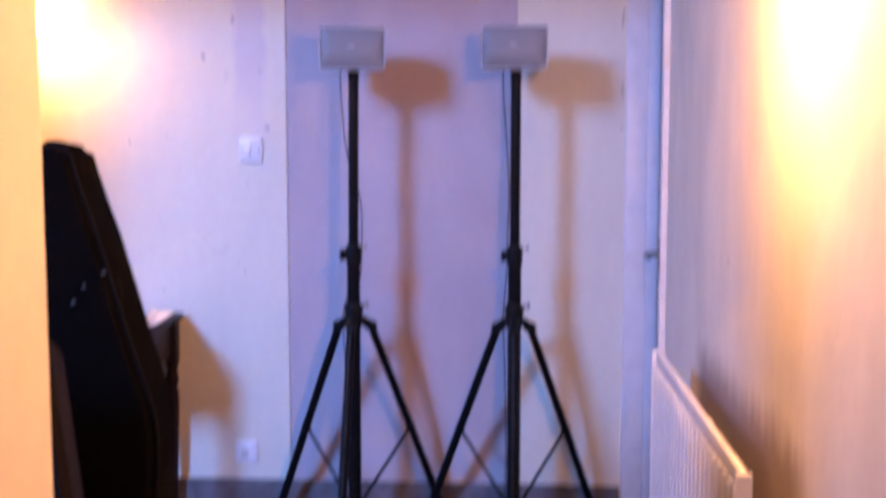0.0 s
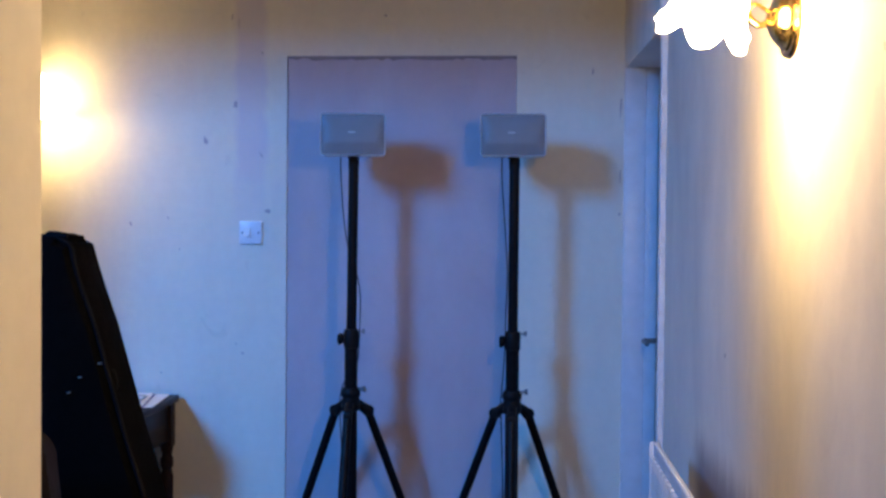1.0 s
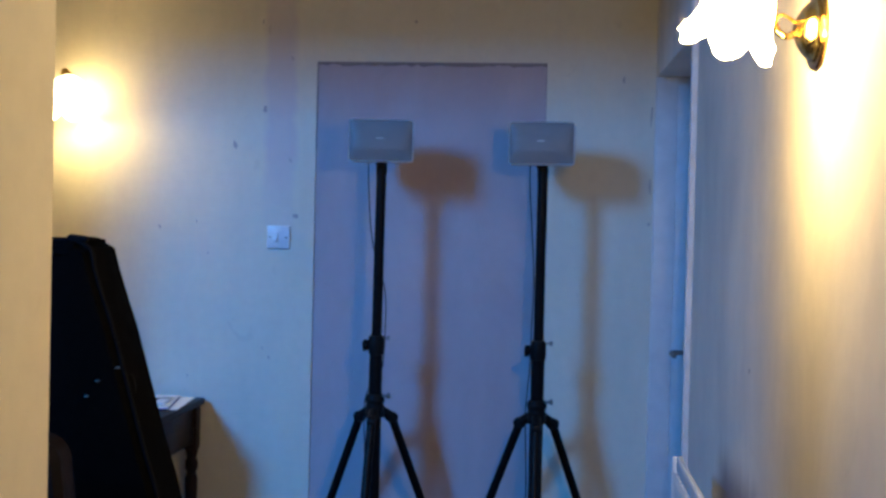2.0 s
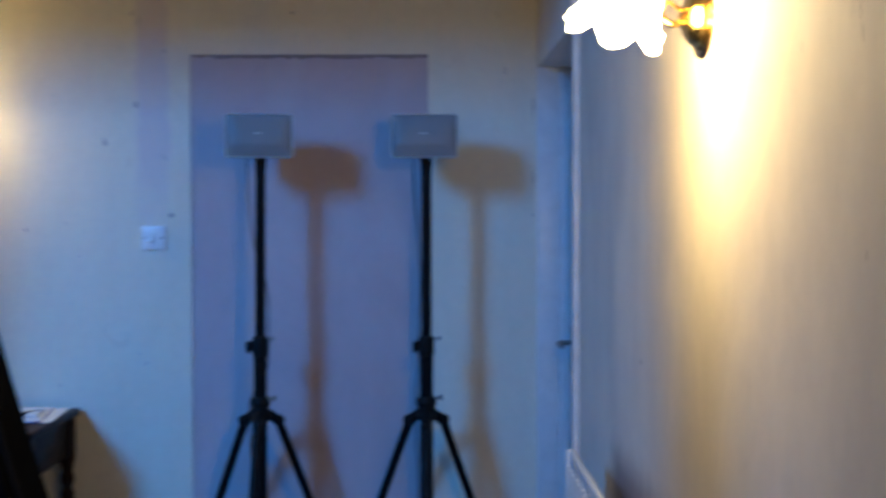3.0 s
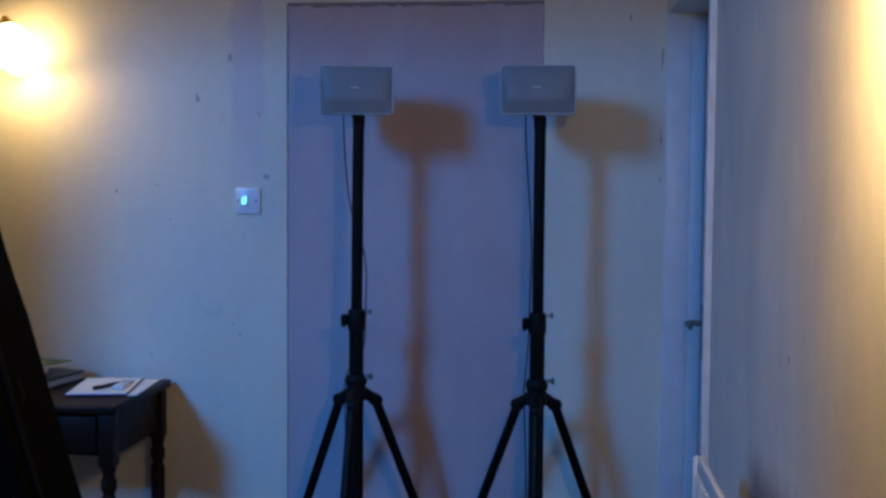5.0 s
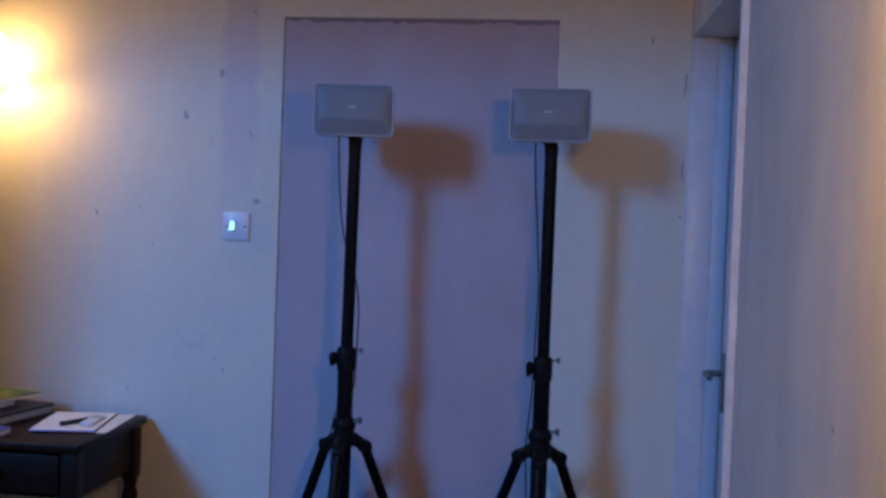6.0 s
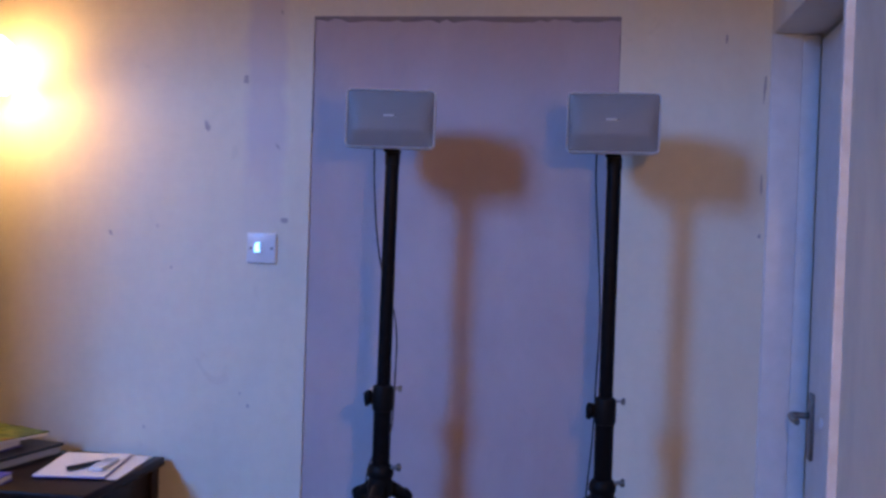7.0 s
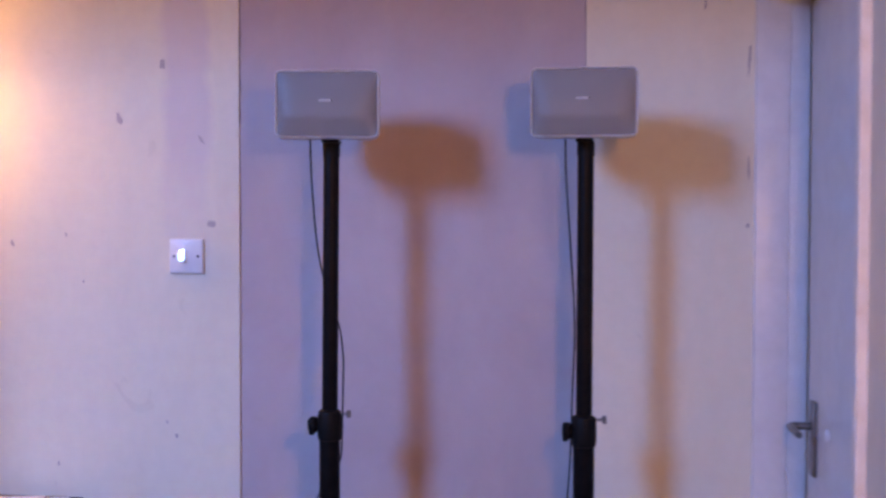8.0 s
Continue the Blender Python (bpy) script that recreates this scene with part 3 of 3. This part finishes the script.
cable_thing([(0.252, -0.29, 1.662), (0.255, -0.288, 1.56), (0.264, -0.272, 1.42), (0.280, -0.242, 1.31), (0.306, -0.240, 1.24), (0.320, -0.262, 1.17), (0.321, -0.270, 1.10), (0.318, -0.266, 1.00), (0.306, -0.236, 0.93), (0.270, -0.236, 0.88), (0.250, -0.256, 0.80), (0.256, -0.250, 0.60), (0.258, -0.248, 0.30), (0.250, -0.262, 0.10), (0.20, -0.30, 0.012), (0.02, -0.30, 0.006)], 0.0022,
            "thin dark cable hanging down the speaker stand")
cable_thing([(0.812, -0.29, 1.662), (0.814, -0.288, 1.57), (0.826, -0.274, 1.40), (0.834, -0.262, 1.25), (0.830, -0.240, 1.10), (0.826, -0.240, 0.95), (0.818, -0.256, 0.84), (0.816, -0.258, 0.78), (0.824, -0.250, 0.55), (0.826, -0.250, 0.20), (0.81, -0.28, 0.05), (0.74, -0.33, 0.008), (0.56, -0.36, 0.006)], 0.0022,
            "thin dark cable hanging down the speaker stand")


# ---- wall lamps ----
def scalloped_shade(m):
    """Tulip glass shade, open and scalloped at its rim, around local -z."""
    bm = bmesh.new()
    prof = [(0.018, 0.0), (0.032, -0.008), (0.046, -0.026), (0.053, -0.052), (0.057, -0.076), (0.064, -0.095), (0.071, -0.104)]
    n = 72
    outer, inner = [], []
    for k, (r, z) in enumerate(prof):
        f = k / (len(prof) - 1)
        ro, ri = [], []
        for i in range(n):
            a = 2 * math.pi * i / n
            lobe = abs(math.cos(3 * a + 0.4))
            rr = r * (1 + 0.13 * f ** 2 * (lobe - 0.5) + 0.03 * f * math.cos(14 * a))
            zz = z + f ** 3 * 0.028 * (0.5 - lobe)
            ro.append(bm.verts.new(m @ Vector((rr * math.cos(a), rr * math.sin(a), zz))))
            ri.append(bm.verts.new(m @ Vector(((rr - 0.003) * math.cos(a), (rr - 0.003) * math.sin(a), zz - 0.0005))))
        outer.append(ro)
        inner.append(ri)
    for rings in (outer, inner):
        for a, b in zip(rings, rings[1:]):
            for i in range(n):
                bm.faces.new((a[i], a[(i + 1) % n], b[(i + 1) % n], b[i]))
    for i in range(n):
        bm.faces.new((outer[-1][i], outer[-1][(i + 1) % n], inner[-1][(i + 1) % n], inner[-1][i]))
        bm.faces.new((outer[0][i], outer[0][(i + 1) % n], inner[0][(i + 1) % n], inner[0][i]))
    return bm


def wall_lamp(x, y, z, turn, tilt, power, label, drop=0.0, side=0.0, reach=0.0, plate=1.0, grow=1.0, swing=0.0, glass=M_GLASS_LIT, low=0.055, wide=0.068, tone=WARM):
    """Brass wall lamp; its back lies on the wall, local -y points into the room."""
    o = thing("wall_lamp", (x, y, z), label, "wall lamp", "wall lamps")
    o.matrix_basis = pose(x, y, z, 0, 0, turn)
    out = pose(0, 0, 0, 90, 0, 0)
    part("backplate", lathe(bmesh.new(), [(0.002, 0), (0.060, 0.0005), (0.0625, 0.004), (0.060, 0.008), (0.053, 0.009), (0.051, 0.013), (0.044, 0.016), (0.040, 0.022), (0.030, 0.030), (0.016, 0.036), (0.002, 0.037)], 40, out @ Matrix.Diagonal((plate, plate, 1, 1))), M_BRASS, o, "round stepped polished brass backplate")
    ring = bmesh.new()
    fl = []
    for r0, d0 in ((0.034, -0.012), (0.032, -0.020), (0.025, -0.028), (0.016, -0.036), (0.010, -0.039)):
        fl.append([(r0 * (1 + 0.045 * (k % 2)) * math.cos(2 * math.pi * k / 60), d0, r0 * (1 + 0.045 * (k % 2)) * math.sin(2 * math.pi * k / 60)) for k in range(60)])
    loft(ring, fl)
    part("fluted_boss", ring, M_BRASS, o)
    arm = bmesh.new()
    wire(arm, [(0, -0.03, 0.0), (0, -0.050, -0.010), (0, -0.068, 0.006), (side * 0.4, -0.070 - reach / 2, 0.050 - drop / 2), (side * 0.8, -0.076 - reach, 0.100 - drop), (side, -0.100 - reach, 0.122 - drop)], 0.0055, 12)
    part("arm", arm, M_BRASS, o, "curved brass arm")
    sc = bmesh.new()
    wire(sc, [(0.0, -0.035, 0.01), (0.012, -0.06, 0.022), (0.014, -0.072, 0.010), (0.008, -0.066, 0.0)], 0.003, 8)
    part("scroll", sc, M_BRASS, o)
    neck = Matrix.Translation((side, -0.104 - reach, 0.095 - drop)) @ Matrix.Rotation(radians(swing), 4, "Y") @ Matrix.Rotation(radians(tilt), 4, "X")
    part("gallery", lathe(bmesh.new(), [(0.003, 0.030), (0.012, 0.028), (0.018, 0.015), (0.026, 0.006), (0.027, -0.008), (0.021, -0.010), (0.003, -0.010)], 28, neck), M_BRASS, o)
    shade = part("shade", scalloped_shade(neck @ Matrix.Scale(grow, 4)), glass, o, "glowing frosted glass tulip shade with scalloped rim")
    bulb = part("bulb", lathe(bmesh.new(), [(0.001, -0.010), (0.010, -0.011), (0.012, -0.024), (0.019, -0.042), (0.020, -0.052), (0.014, -0.066), (0.001, -0.071)], 24, neck), M_BULB, o)
    bulb.visible_shadow = False
    bulb_lamp("bulb_light", (o.matrix_basis @ neck) @ Vector((0, 0, -low)), power, tone, wide)
    return o


wall_lamp(RW, -2.262, 1.748, 90 + 180, -18, 23.0, "lit brass wall lamp with a scalloped glass shade", 0.028, 0.088, 0.018, 1.0, 1.0)
wall_lamp(-1.060, 0.0, 1.925, 0, -6, 10.0, "lit brass wall lamp with a glowing glass shade", 0.050, 0.125, 0.0, 0.7, 1.25, -14, M_GLASS_DIM, 0.095, 0.022, (1.0, 0.65, 0.34))


# ---- radiator ----
def radiator():
    y0, y1, x0, z0, z1 = -2.405, -1.41, 1.192, 0.20, 0.905
    o = thing("radiator", (x0, (y0 + y1) / 2, 0.0), "white ribbed panel radiator with a top grille", "radiator")
    cy = (y0 + y1) / 2
    L = (y1 - y0) / 2
    bm = bmesh.new()
    n = int(2 * L / 0.044)
    prof = []
    for i in range(n):
        c = -L + 2 * L * (i + 0.5) / n
        h = L / n
        prof += [(c - h, 0.017), (c - 0.62 * h, 0.017), (c - 0.42 * h, 0.0), (c + 0.42 * h, 0.0), (c + 0.62 * h, 0.017)]
    prof.append((L, 0.017))
    lo = [bm.verts.new((x, y, z0 + 0.03)) for y, x in prof]
    hi = [bm.verts.new((x, y, z1 - 0.035)) for y, x in prof]
    lob = [bm.verts.new((0.022, y, z0 + 0.03)) for y, x in prof]
    hib = [bm.verts.new((0.022, y, z1 - 0.035)) for y, x in prof]
    for i in range(len(prof) - 1):
        bm.faces.new((lo[i], lo[i + 1], hi[i + 1], hi[i]))
        bm.faces.new((lob[i + 1], lob[i], hib[i], hib[i + 1]))
        bm.faces.new((hi[i], hi[i + 1], hib[i + 1], hib[i]))
        bm.faces.new((lo[i], lo[i + 1], lob[i + 1], lob[i]))
    for i in (0, -1):
        bm.faces.new((lo[i], hi[i], hib[i], lob[i]))
    part("ribbed_panel", bm, M_RAD, o)
    part("top_rail", boxed(0.005, 0.017, -L, L, z1 - 0.036, z1, 0.005, 3), M_RAD, o)
    part("bottom_rail", boxed(-0.002, 0.024, -L, L, z0, z0 + 0.032, 0.006, 3), M_RAD, o)
    for s in (-1, 1):
        part("side_panel", boxed(-0.003, 0.022, s * L - 0.006, s * L + 0.006, z0, z1 - 0.002, 0.003), M_RAD, o)
    for s in (-0.6, 0.6):
        part("bracket", boxed(0.026, RW - x0 - 0.001, s * L - 0.015, s * L + 0.015, z0 + 0.1, z1 - 0.12), M_RAD, o)
    for s in (-1, 1):
        pp = bmesh.new()
        tube(pp, (0.015, s * (L + 0.03), 0.0), (0.015, s * (L + 0.03), z0 + 0.05), 0.0075, n=12)
        tube(pp, (0.015, s * (L + 0.03), z0 + 0.045), (0.015, s * (L - 0.01), z0 + 0.045), 0.010, n=12)
        part("pipe", pp, M_STEEL, o)
    return o


radiator()


# ---- desk and what lies on it ----
DT = 0.772
DX1, DX0, DY0, DY1 = -0.400, -1.62, -0.50, -0.022


def desk():
    o = thing("desk", ((DX0 + DX1) / 2, (DY0 + DY1) / 2, 0.0), "dark mahogany writing desk against the wall", "desk")
    cx, cy = (DX0 + DX1) / 2, (DY0 + DY1) / 2
    hx, hy = (DX1 - DX0) / 2, (DY1 - DY0) / 2
    part("top", boxed(-hx, hx, -hy, hy, DT - 0.026, DT, 0.007, 3), M_WOOD, o)
    part("side_panel", boxed(hx - 0.045, hx - 0.025, -hy + 0.05, hy - 0.05, DT - 0.165, DT - 0.027, 0.002), M_WOOD, o)
    part("side_panel", boxed(-hx + 0.025, -hx + 0.045, -hy + 0.05, hy - 0.05, DT - 0.165, DT - 0.027, 0.002), M_WOOD, o)
    part("back_rail", boxed(-hx + 0.05, hx - 0.05, hy - 0.04, hy - 0.022, DT - 0.165, DT - 0.027, 0.002), M_WOOD, o)
    for k in range(3):
        w = (2 * hx - 0.14) / 3
        a = -hx + 0.07 + k * w
        dr = part("drawer_front", boxed(a + 0.004, a + w - 0.004, -hy + 0.03, -hy + 0.05, DT - 0.15, DT - 0.04, 0.003), M_WOOD, o)
        part("drawer_knob", lathe(bmesh.new(), [(0.002, 0), (0.008, 0), (0.007, 0.012), (0.014, 0.018), (0.012, 0.026), (0.002, 0.028)], 16, pose(a + w / 2, -hy + 0.03, DT - 0.095, 90, 0, 0)), M_WOOD, dr)
    part("front_rail", boxed(-hx + 0.06, hx - 0.06, -hy + 0.052, -hy + 0.07, DT - 0.165, DT - 0.028, 0.002), M_WOOD, o)
    for sx in (-1, 1):
        for sy in (-1, 1):
            px, py = sx * (hx - 0.037), sy * (hy - 0.037)
            lb = bmesh.new()
            box(lb, px - 0.024, px + 0.024, py - 0.024, py + 0.024, DT - 0.19, DT - 0.0275, 0.003)
            lathe(lb, [(0.012, 0.0), (0.016, 0.01), (0.014, 0.05), (0.017, 0.20), (0.023, 0.36), (0.024, 0.47), (0.017, 0.495), (0.024, 0.51), (0.024, 0.535), (0.018, 0.55), (0.023, DT - 0.20), (0.023, DT - 0.188)], 20, pose(px, py, 0))
            part("leg", lb, M_WOOD, o)
    return o


desk()


def stack(name, x, y, z, w, d, h, turn, layers, label, category):
    """A bound or loose sheaf: layers of (share of the height, material, inset)."""
    o = thing(name, (x, y, z), label, category)
    o.matrix_basis = pose(x, y, z, 0, 0, turn)
    at = 0.0
    for nm, share, material, inset in layers:
        t = h * share
        part(nm, boxed(-w / 2 + inset, w / 2 - inset, -d / 2 + inset, d / 2 - inset, at + 0.0002, at + t - 0.0002, min(0.002, t * 0.3), 1), material, o)
        at += t
    return o


Z0 = DT + 0.0008
stack("paper_sheet", -0.516, -0.200, Z0, 0.205, 0.290, 0.003, 6, [("page", 1.0, M_PAPER, 0)], "loose white paper sheets lying on the desk", "paper")
stack("notepad", -0.548, -0.222, Z0 + 0.0036, 0.190, 0.285, 0.007, 11, [("cover", 0.3, M_BLUE, 0), ("page_block", 0.7, M_PAPER, 0.002)], "white writing pad with a blue back cover on the desk", "notepad")
mk = thing("marker_pen", (-0.52, -0.265, Z0 + 0.0182), "black marker pen lying on the writing pad", "pen")
mk.matrix_basis = pose(-0.520, -0.262, Z0 + 0.0182, 0, 0, 66)
part("barrel", tube(bmesh.new(), (-0.035, 0, 0), (0.04, 0, 0), 0.0065, n=14), M_PEN, mk)
part("cap", tube(bmesh.new(), (-0.062, 0, 0), (-0.0352, 0, 0), 0.0070, 0.0062, 14), M_PEN, mk)
ad = thing("plastic_box", (-0.477, -0.255, Z0 + 0.0108), "small white plastic box lying on the writing pad", "box")
ad.matrix_basis = pose(-0.486, -0.232, Z0 + 0.0108, 0, 0, 8)
part("body", boxed(-0.019, 0.019, -0.07, 0.07, 0.0, 0.008, 0.003), M_CLEAR, ad)
part("lid", boxed(-0.018, 0.018, -0.069, 0.0, 0.0082, 0.011, 0.0012), M_WHITE, ad)

stack("ring_folder", -0.835, -0.225, Z0, 0.25, 0.33, 0.034, -10, [("cover", 0.12, M_BLACKCARD, 0), ("page_block", 0.6, M_GREYBOOK, 0.006), ("flap", 0.28, M_BLACKCARD, 0)], "black vinyl ring folder lying on the desk", "folder")
stack("book", -0.875, -0.285, Z0 + 0.0345, 0.20, 0.25, 0.026, -6, [("cover", 0.15, M_BLUE, 0), ("page_block", 0.7, M_PAPER, 0.004), ("front", 0.15, M_GREYBOOK, 0)], "pale blue book on top of the folder", "book")
stack("magazine", -0.850, -0.225, Z0 + 0.061, 0.21, 0.28, 0.012, -18, [("page_block", 0.7, M_PAPER, 0.001), ("cover", 0.3, M_MAGGREEN, 0)], "glossy green and yellow magazine on the pile", "magazine")
stack("notebook", -0.715, -0.455, Z0, 0.14, 0.08, 0.022, 3, [("cover", 0.2, M_BLUE, 0), ("page_block", 0.6, M_PAPER, 0.002), ("front", 0.2, M_BLUE, 0)], "small blue notebook at the desk's edge", "notebook")


# ---- instrument case and chair beside the partition ----
def case_outline(grow=0.0):
    """Half-tapered shell: narrow head, straight shoulders, broad base with a rounded heel."""
    right = [(0.054, 1.376), (0.064, 1.340), (0.080, 1.290), (0.102, 1.228), (0.133, 1.120), (0.161, 1.022), (0.186, 0.945), (0.199, 0.895), (0.201, 0.850), (0.200, 0.790), (0.194, 0.770), (0.198, 0.75), (0.198, 0.30), (0.18, 0.06), (0.15, 0.02), (0.12, 0.004)]
    axis = -0.115
    top = [(0.036, 1.391), (0.014, 1.396)]
    half = top + right
    pts = [(x - axis, z) for x, z in half]
    full = [(-x, z) for x, z in reversed(pts)] + pts
    cz = 0.7
    return [(x * (1 - grow / 0.25), cz + (z - cz) * (1 - grow / 0.7)) for x, z in full]


def instrument_case():
    o = thing("instrument_case", (-0.108, -2.06, 0.0), "tall black tapered instrument case standing upright with latches", "instrument case")
    rings = []
    for yy, g in ((0.075, 0.03), (0.07, 0.01), (0.055, 0.0), (-0.055, 0.0), (-0.072, 0.010), (-0.078, 0.03)):
        rings.append([(x, yy, z) for x, z in case_outline(g)])
    part("shell", loft(bmesh.new(), rings), M_CASE, o)
    bd = bmesh.new()
    a = [(x, z) for x, z in case_outline(0.0)]
    wire(bd, [(x * 1.004, -0.058, z) for x, z in a], 0.0045, 8)
    part("binding", bd, M_PIPE, o)
    for px, pz in ((0.236, 1.165), (0.200, 1.140), (0.180, 1.112)):
        lt = part("latch", boxed(px - 0.004, px + 0.002, -0.082, -0.076, pz - 0.002, pz + 0.002, 0.0008), M_CHROME, o, "small chrome latch")
        part("catch", tube(bmesh.new(), (px - 0.004, -0.0828, pz), (px + 0.002, -0.0828, pz + 0.001), 0.0010, n=10), M_CHROME, lt)
    part("side_handle", wire(bmesh.new(), [(0.226, -0.03, 1.150), (0.240, -0.03, 1.142), (0.246, -0.03, 1.120), (0.241, -0.03, 1.108)], 0.006, 8), M_PIPE, o)
    return o


instrument_case()


def chair():
    """High-backed chair: tall padded back, seat, four legs."""
    o = thing("side_chair", (-0.078, -2.50, 0.0), "dark brown padded chair with a high rounded back", "chair")
    ol = []
    for k in range(9):
        a = radians(90 * k / 8)
        ol.append((0.155 + 0.05 * math.cos(a), 1.03 + 0.05 * math.sin(a)))
    ol = [(0.255, 0.47), (0.245, 0.8)] + ol
    full = ol + [(-x, z) for x, z in reversed(ol)]
    back = bmesh.new()
    rings = []
    for yy, s in ((0.03, 0.96), (0.02, 1.0), (-0.02, 1.0), (-0.032, 0.95)):
        rings.append([(x * s, yy + 0.12 * (z - 0.5) + 0.10, 0.75 + (z - 0.75) * (0.5 + s / 2)) for x, z in full])
    part("backrest", loft(back, rings), M_LEATHER, o)
    part("seat", boxed(-0.22, 0.22, -0.30, 0.09, 0.40, 0.47, 0.025, 3), M_LEATHER, o)
    for sx in (-0.19, 0.19):
        for sy in (-0.27, 0.07):
            part("leg", tube(bmesh.new(), (sx, sy, 0.405), (sx * 1.06, sy * 1.05, 0.0), 0.018, 0.013, 14), M_WOOD, o)
    for sx in (-0.20, 0.20):
        part("back_post", tube(bmesh.new(), (sx, 0.085, 0.41), (sx, 0.10, 0.50), 0.013, n=12), M_CHROME, o)
    return o


chair()


# ---- chips and scuffs in the plaster ----
def chip(name, m, w, h, seed, material, label, deep=1.0):
    """A shallow irregular scar lying on a wall face; m takes its x, z plane onto the wall."""
    rnd = random.Random(seed)
    bm = bmesh.new()
    n = 14
    rim, lip = [], []
    for k in range(n):
        a = 2 * math.pi * k / n
        f = 0.6 + 0.6 * rnd.random()
        rim.append(bm.verts.new(m @ Vector((w / 2 * f * math.cos(a), 0.001, h / 2 * f * math.sin(a)))))
        lip.append(bm.verts.new(m @ Vector((w / 2 * f * 0.8 * math.cos(a), (-0.0012 - 0.001 * rnd.random()) * deep, h / 2 * f * 0.8 * math.sin(a)))))
    mid = bm.verts.new(m @ Vector((0, -0.0008 * deep, 0)))
    for k in range(n):
        j = (k + 1) % n
        bm.faces.new((rim[k], rim[j], lip[j], lip[k]))
        bm.faces.new((lip[k], lip[j], mid))
    bm.faces.new(rim)
    return structure(name, bm, material, label, True)


M_CRACK = plaster("fine_grey_crack", (0.48, 0.43, 0.40), (0.40, 0.35, 0.33), (0.34, 0.3, 0.28), rough=0.95)
M_SCAR = plaster("grey_plaster_scar", (0.50, 0.45, 0.44), (0.36, 0.32, 0.32), (0.26, 0.23, 0.23), rough=0.95)
for k, (cx, cz, w, h, lean) in enumerate(((-0.312, 1.735, 0.016, 0.036, -20), (-0.197, 1.868, 0.018, 0.030, 10), (-0.072, 1.468, 0.030, 0.018, 25), (-0.600, 1.417, 0.011, 0.022, -25),
                                          (-0.455, 1.440, 0.006, 0.014, 0), (-0.098, 1.680, 0.008, 0.036, -35), (-0.095, 2.062, 0.007, 0.022, -25), (-0.21, 2.20, 0.008, 0.03, 5), (-0.185, 2.17, 0.005, 0.05, 0),
                                          (-0.165, 0.93, 0.010, 0.014, 10), (-0.19, 0.965, 0.005, 0.012, -20), (-0.48, 0.85, 0.006, 0.014, 0), (-0.41, 1.32, 0.007, 0.008, 0), (0.37, 2.20, 0.016, 0.012, 0),
                                          (1.140, 1.99, 0.007, 0.03, 0), (1.243, 1.466, 0.010, 0.014, 0), (1.243, 1.86, 0.008, 0.085, 3), (1.244, 1.60, 0.006, 0.06, -2))):
    chip("plaster_chip", Matrix.Translation((cx, 0, cz)) @ Matrix.Rotation(radians(lean), 4, "Y"), w, h, 40 + k, M_SCAR, "small grey chip knocked out of the wall plaster")
for k, (cy, cz, w, h) in enumerate(((-2.874, 1.618, 0.0016, 0.022), (-2.868, 1.640, 0.0016, 0.022), (-2.70, 1.632, 0.0012, 0.016), (-1.755, 1.154, 0.016, 0.016), (-2.887, 1.40, 0.0016, 0.010))):
    chip("plaster_chip", Matrix.Translation((RW, cy, cz)) @ Matrix.Rotation(radians(-90), 4, "Z"), w, h, 90 + k, M_CRACK, "small dark crack in the wall plaster", 0.25)
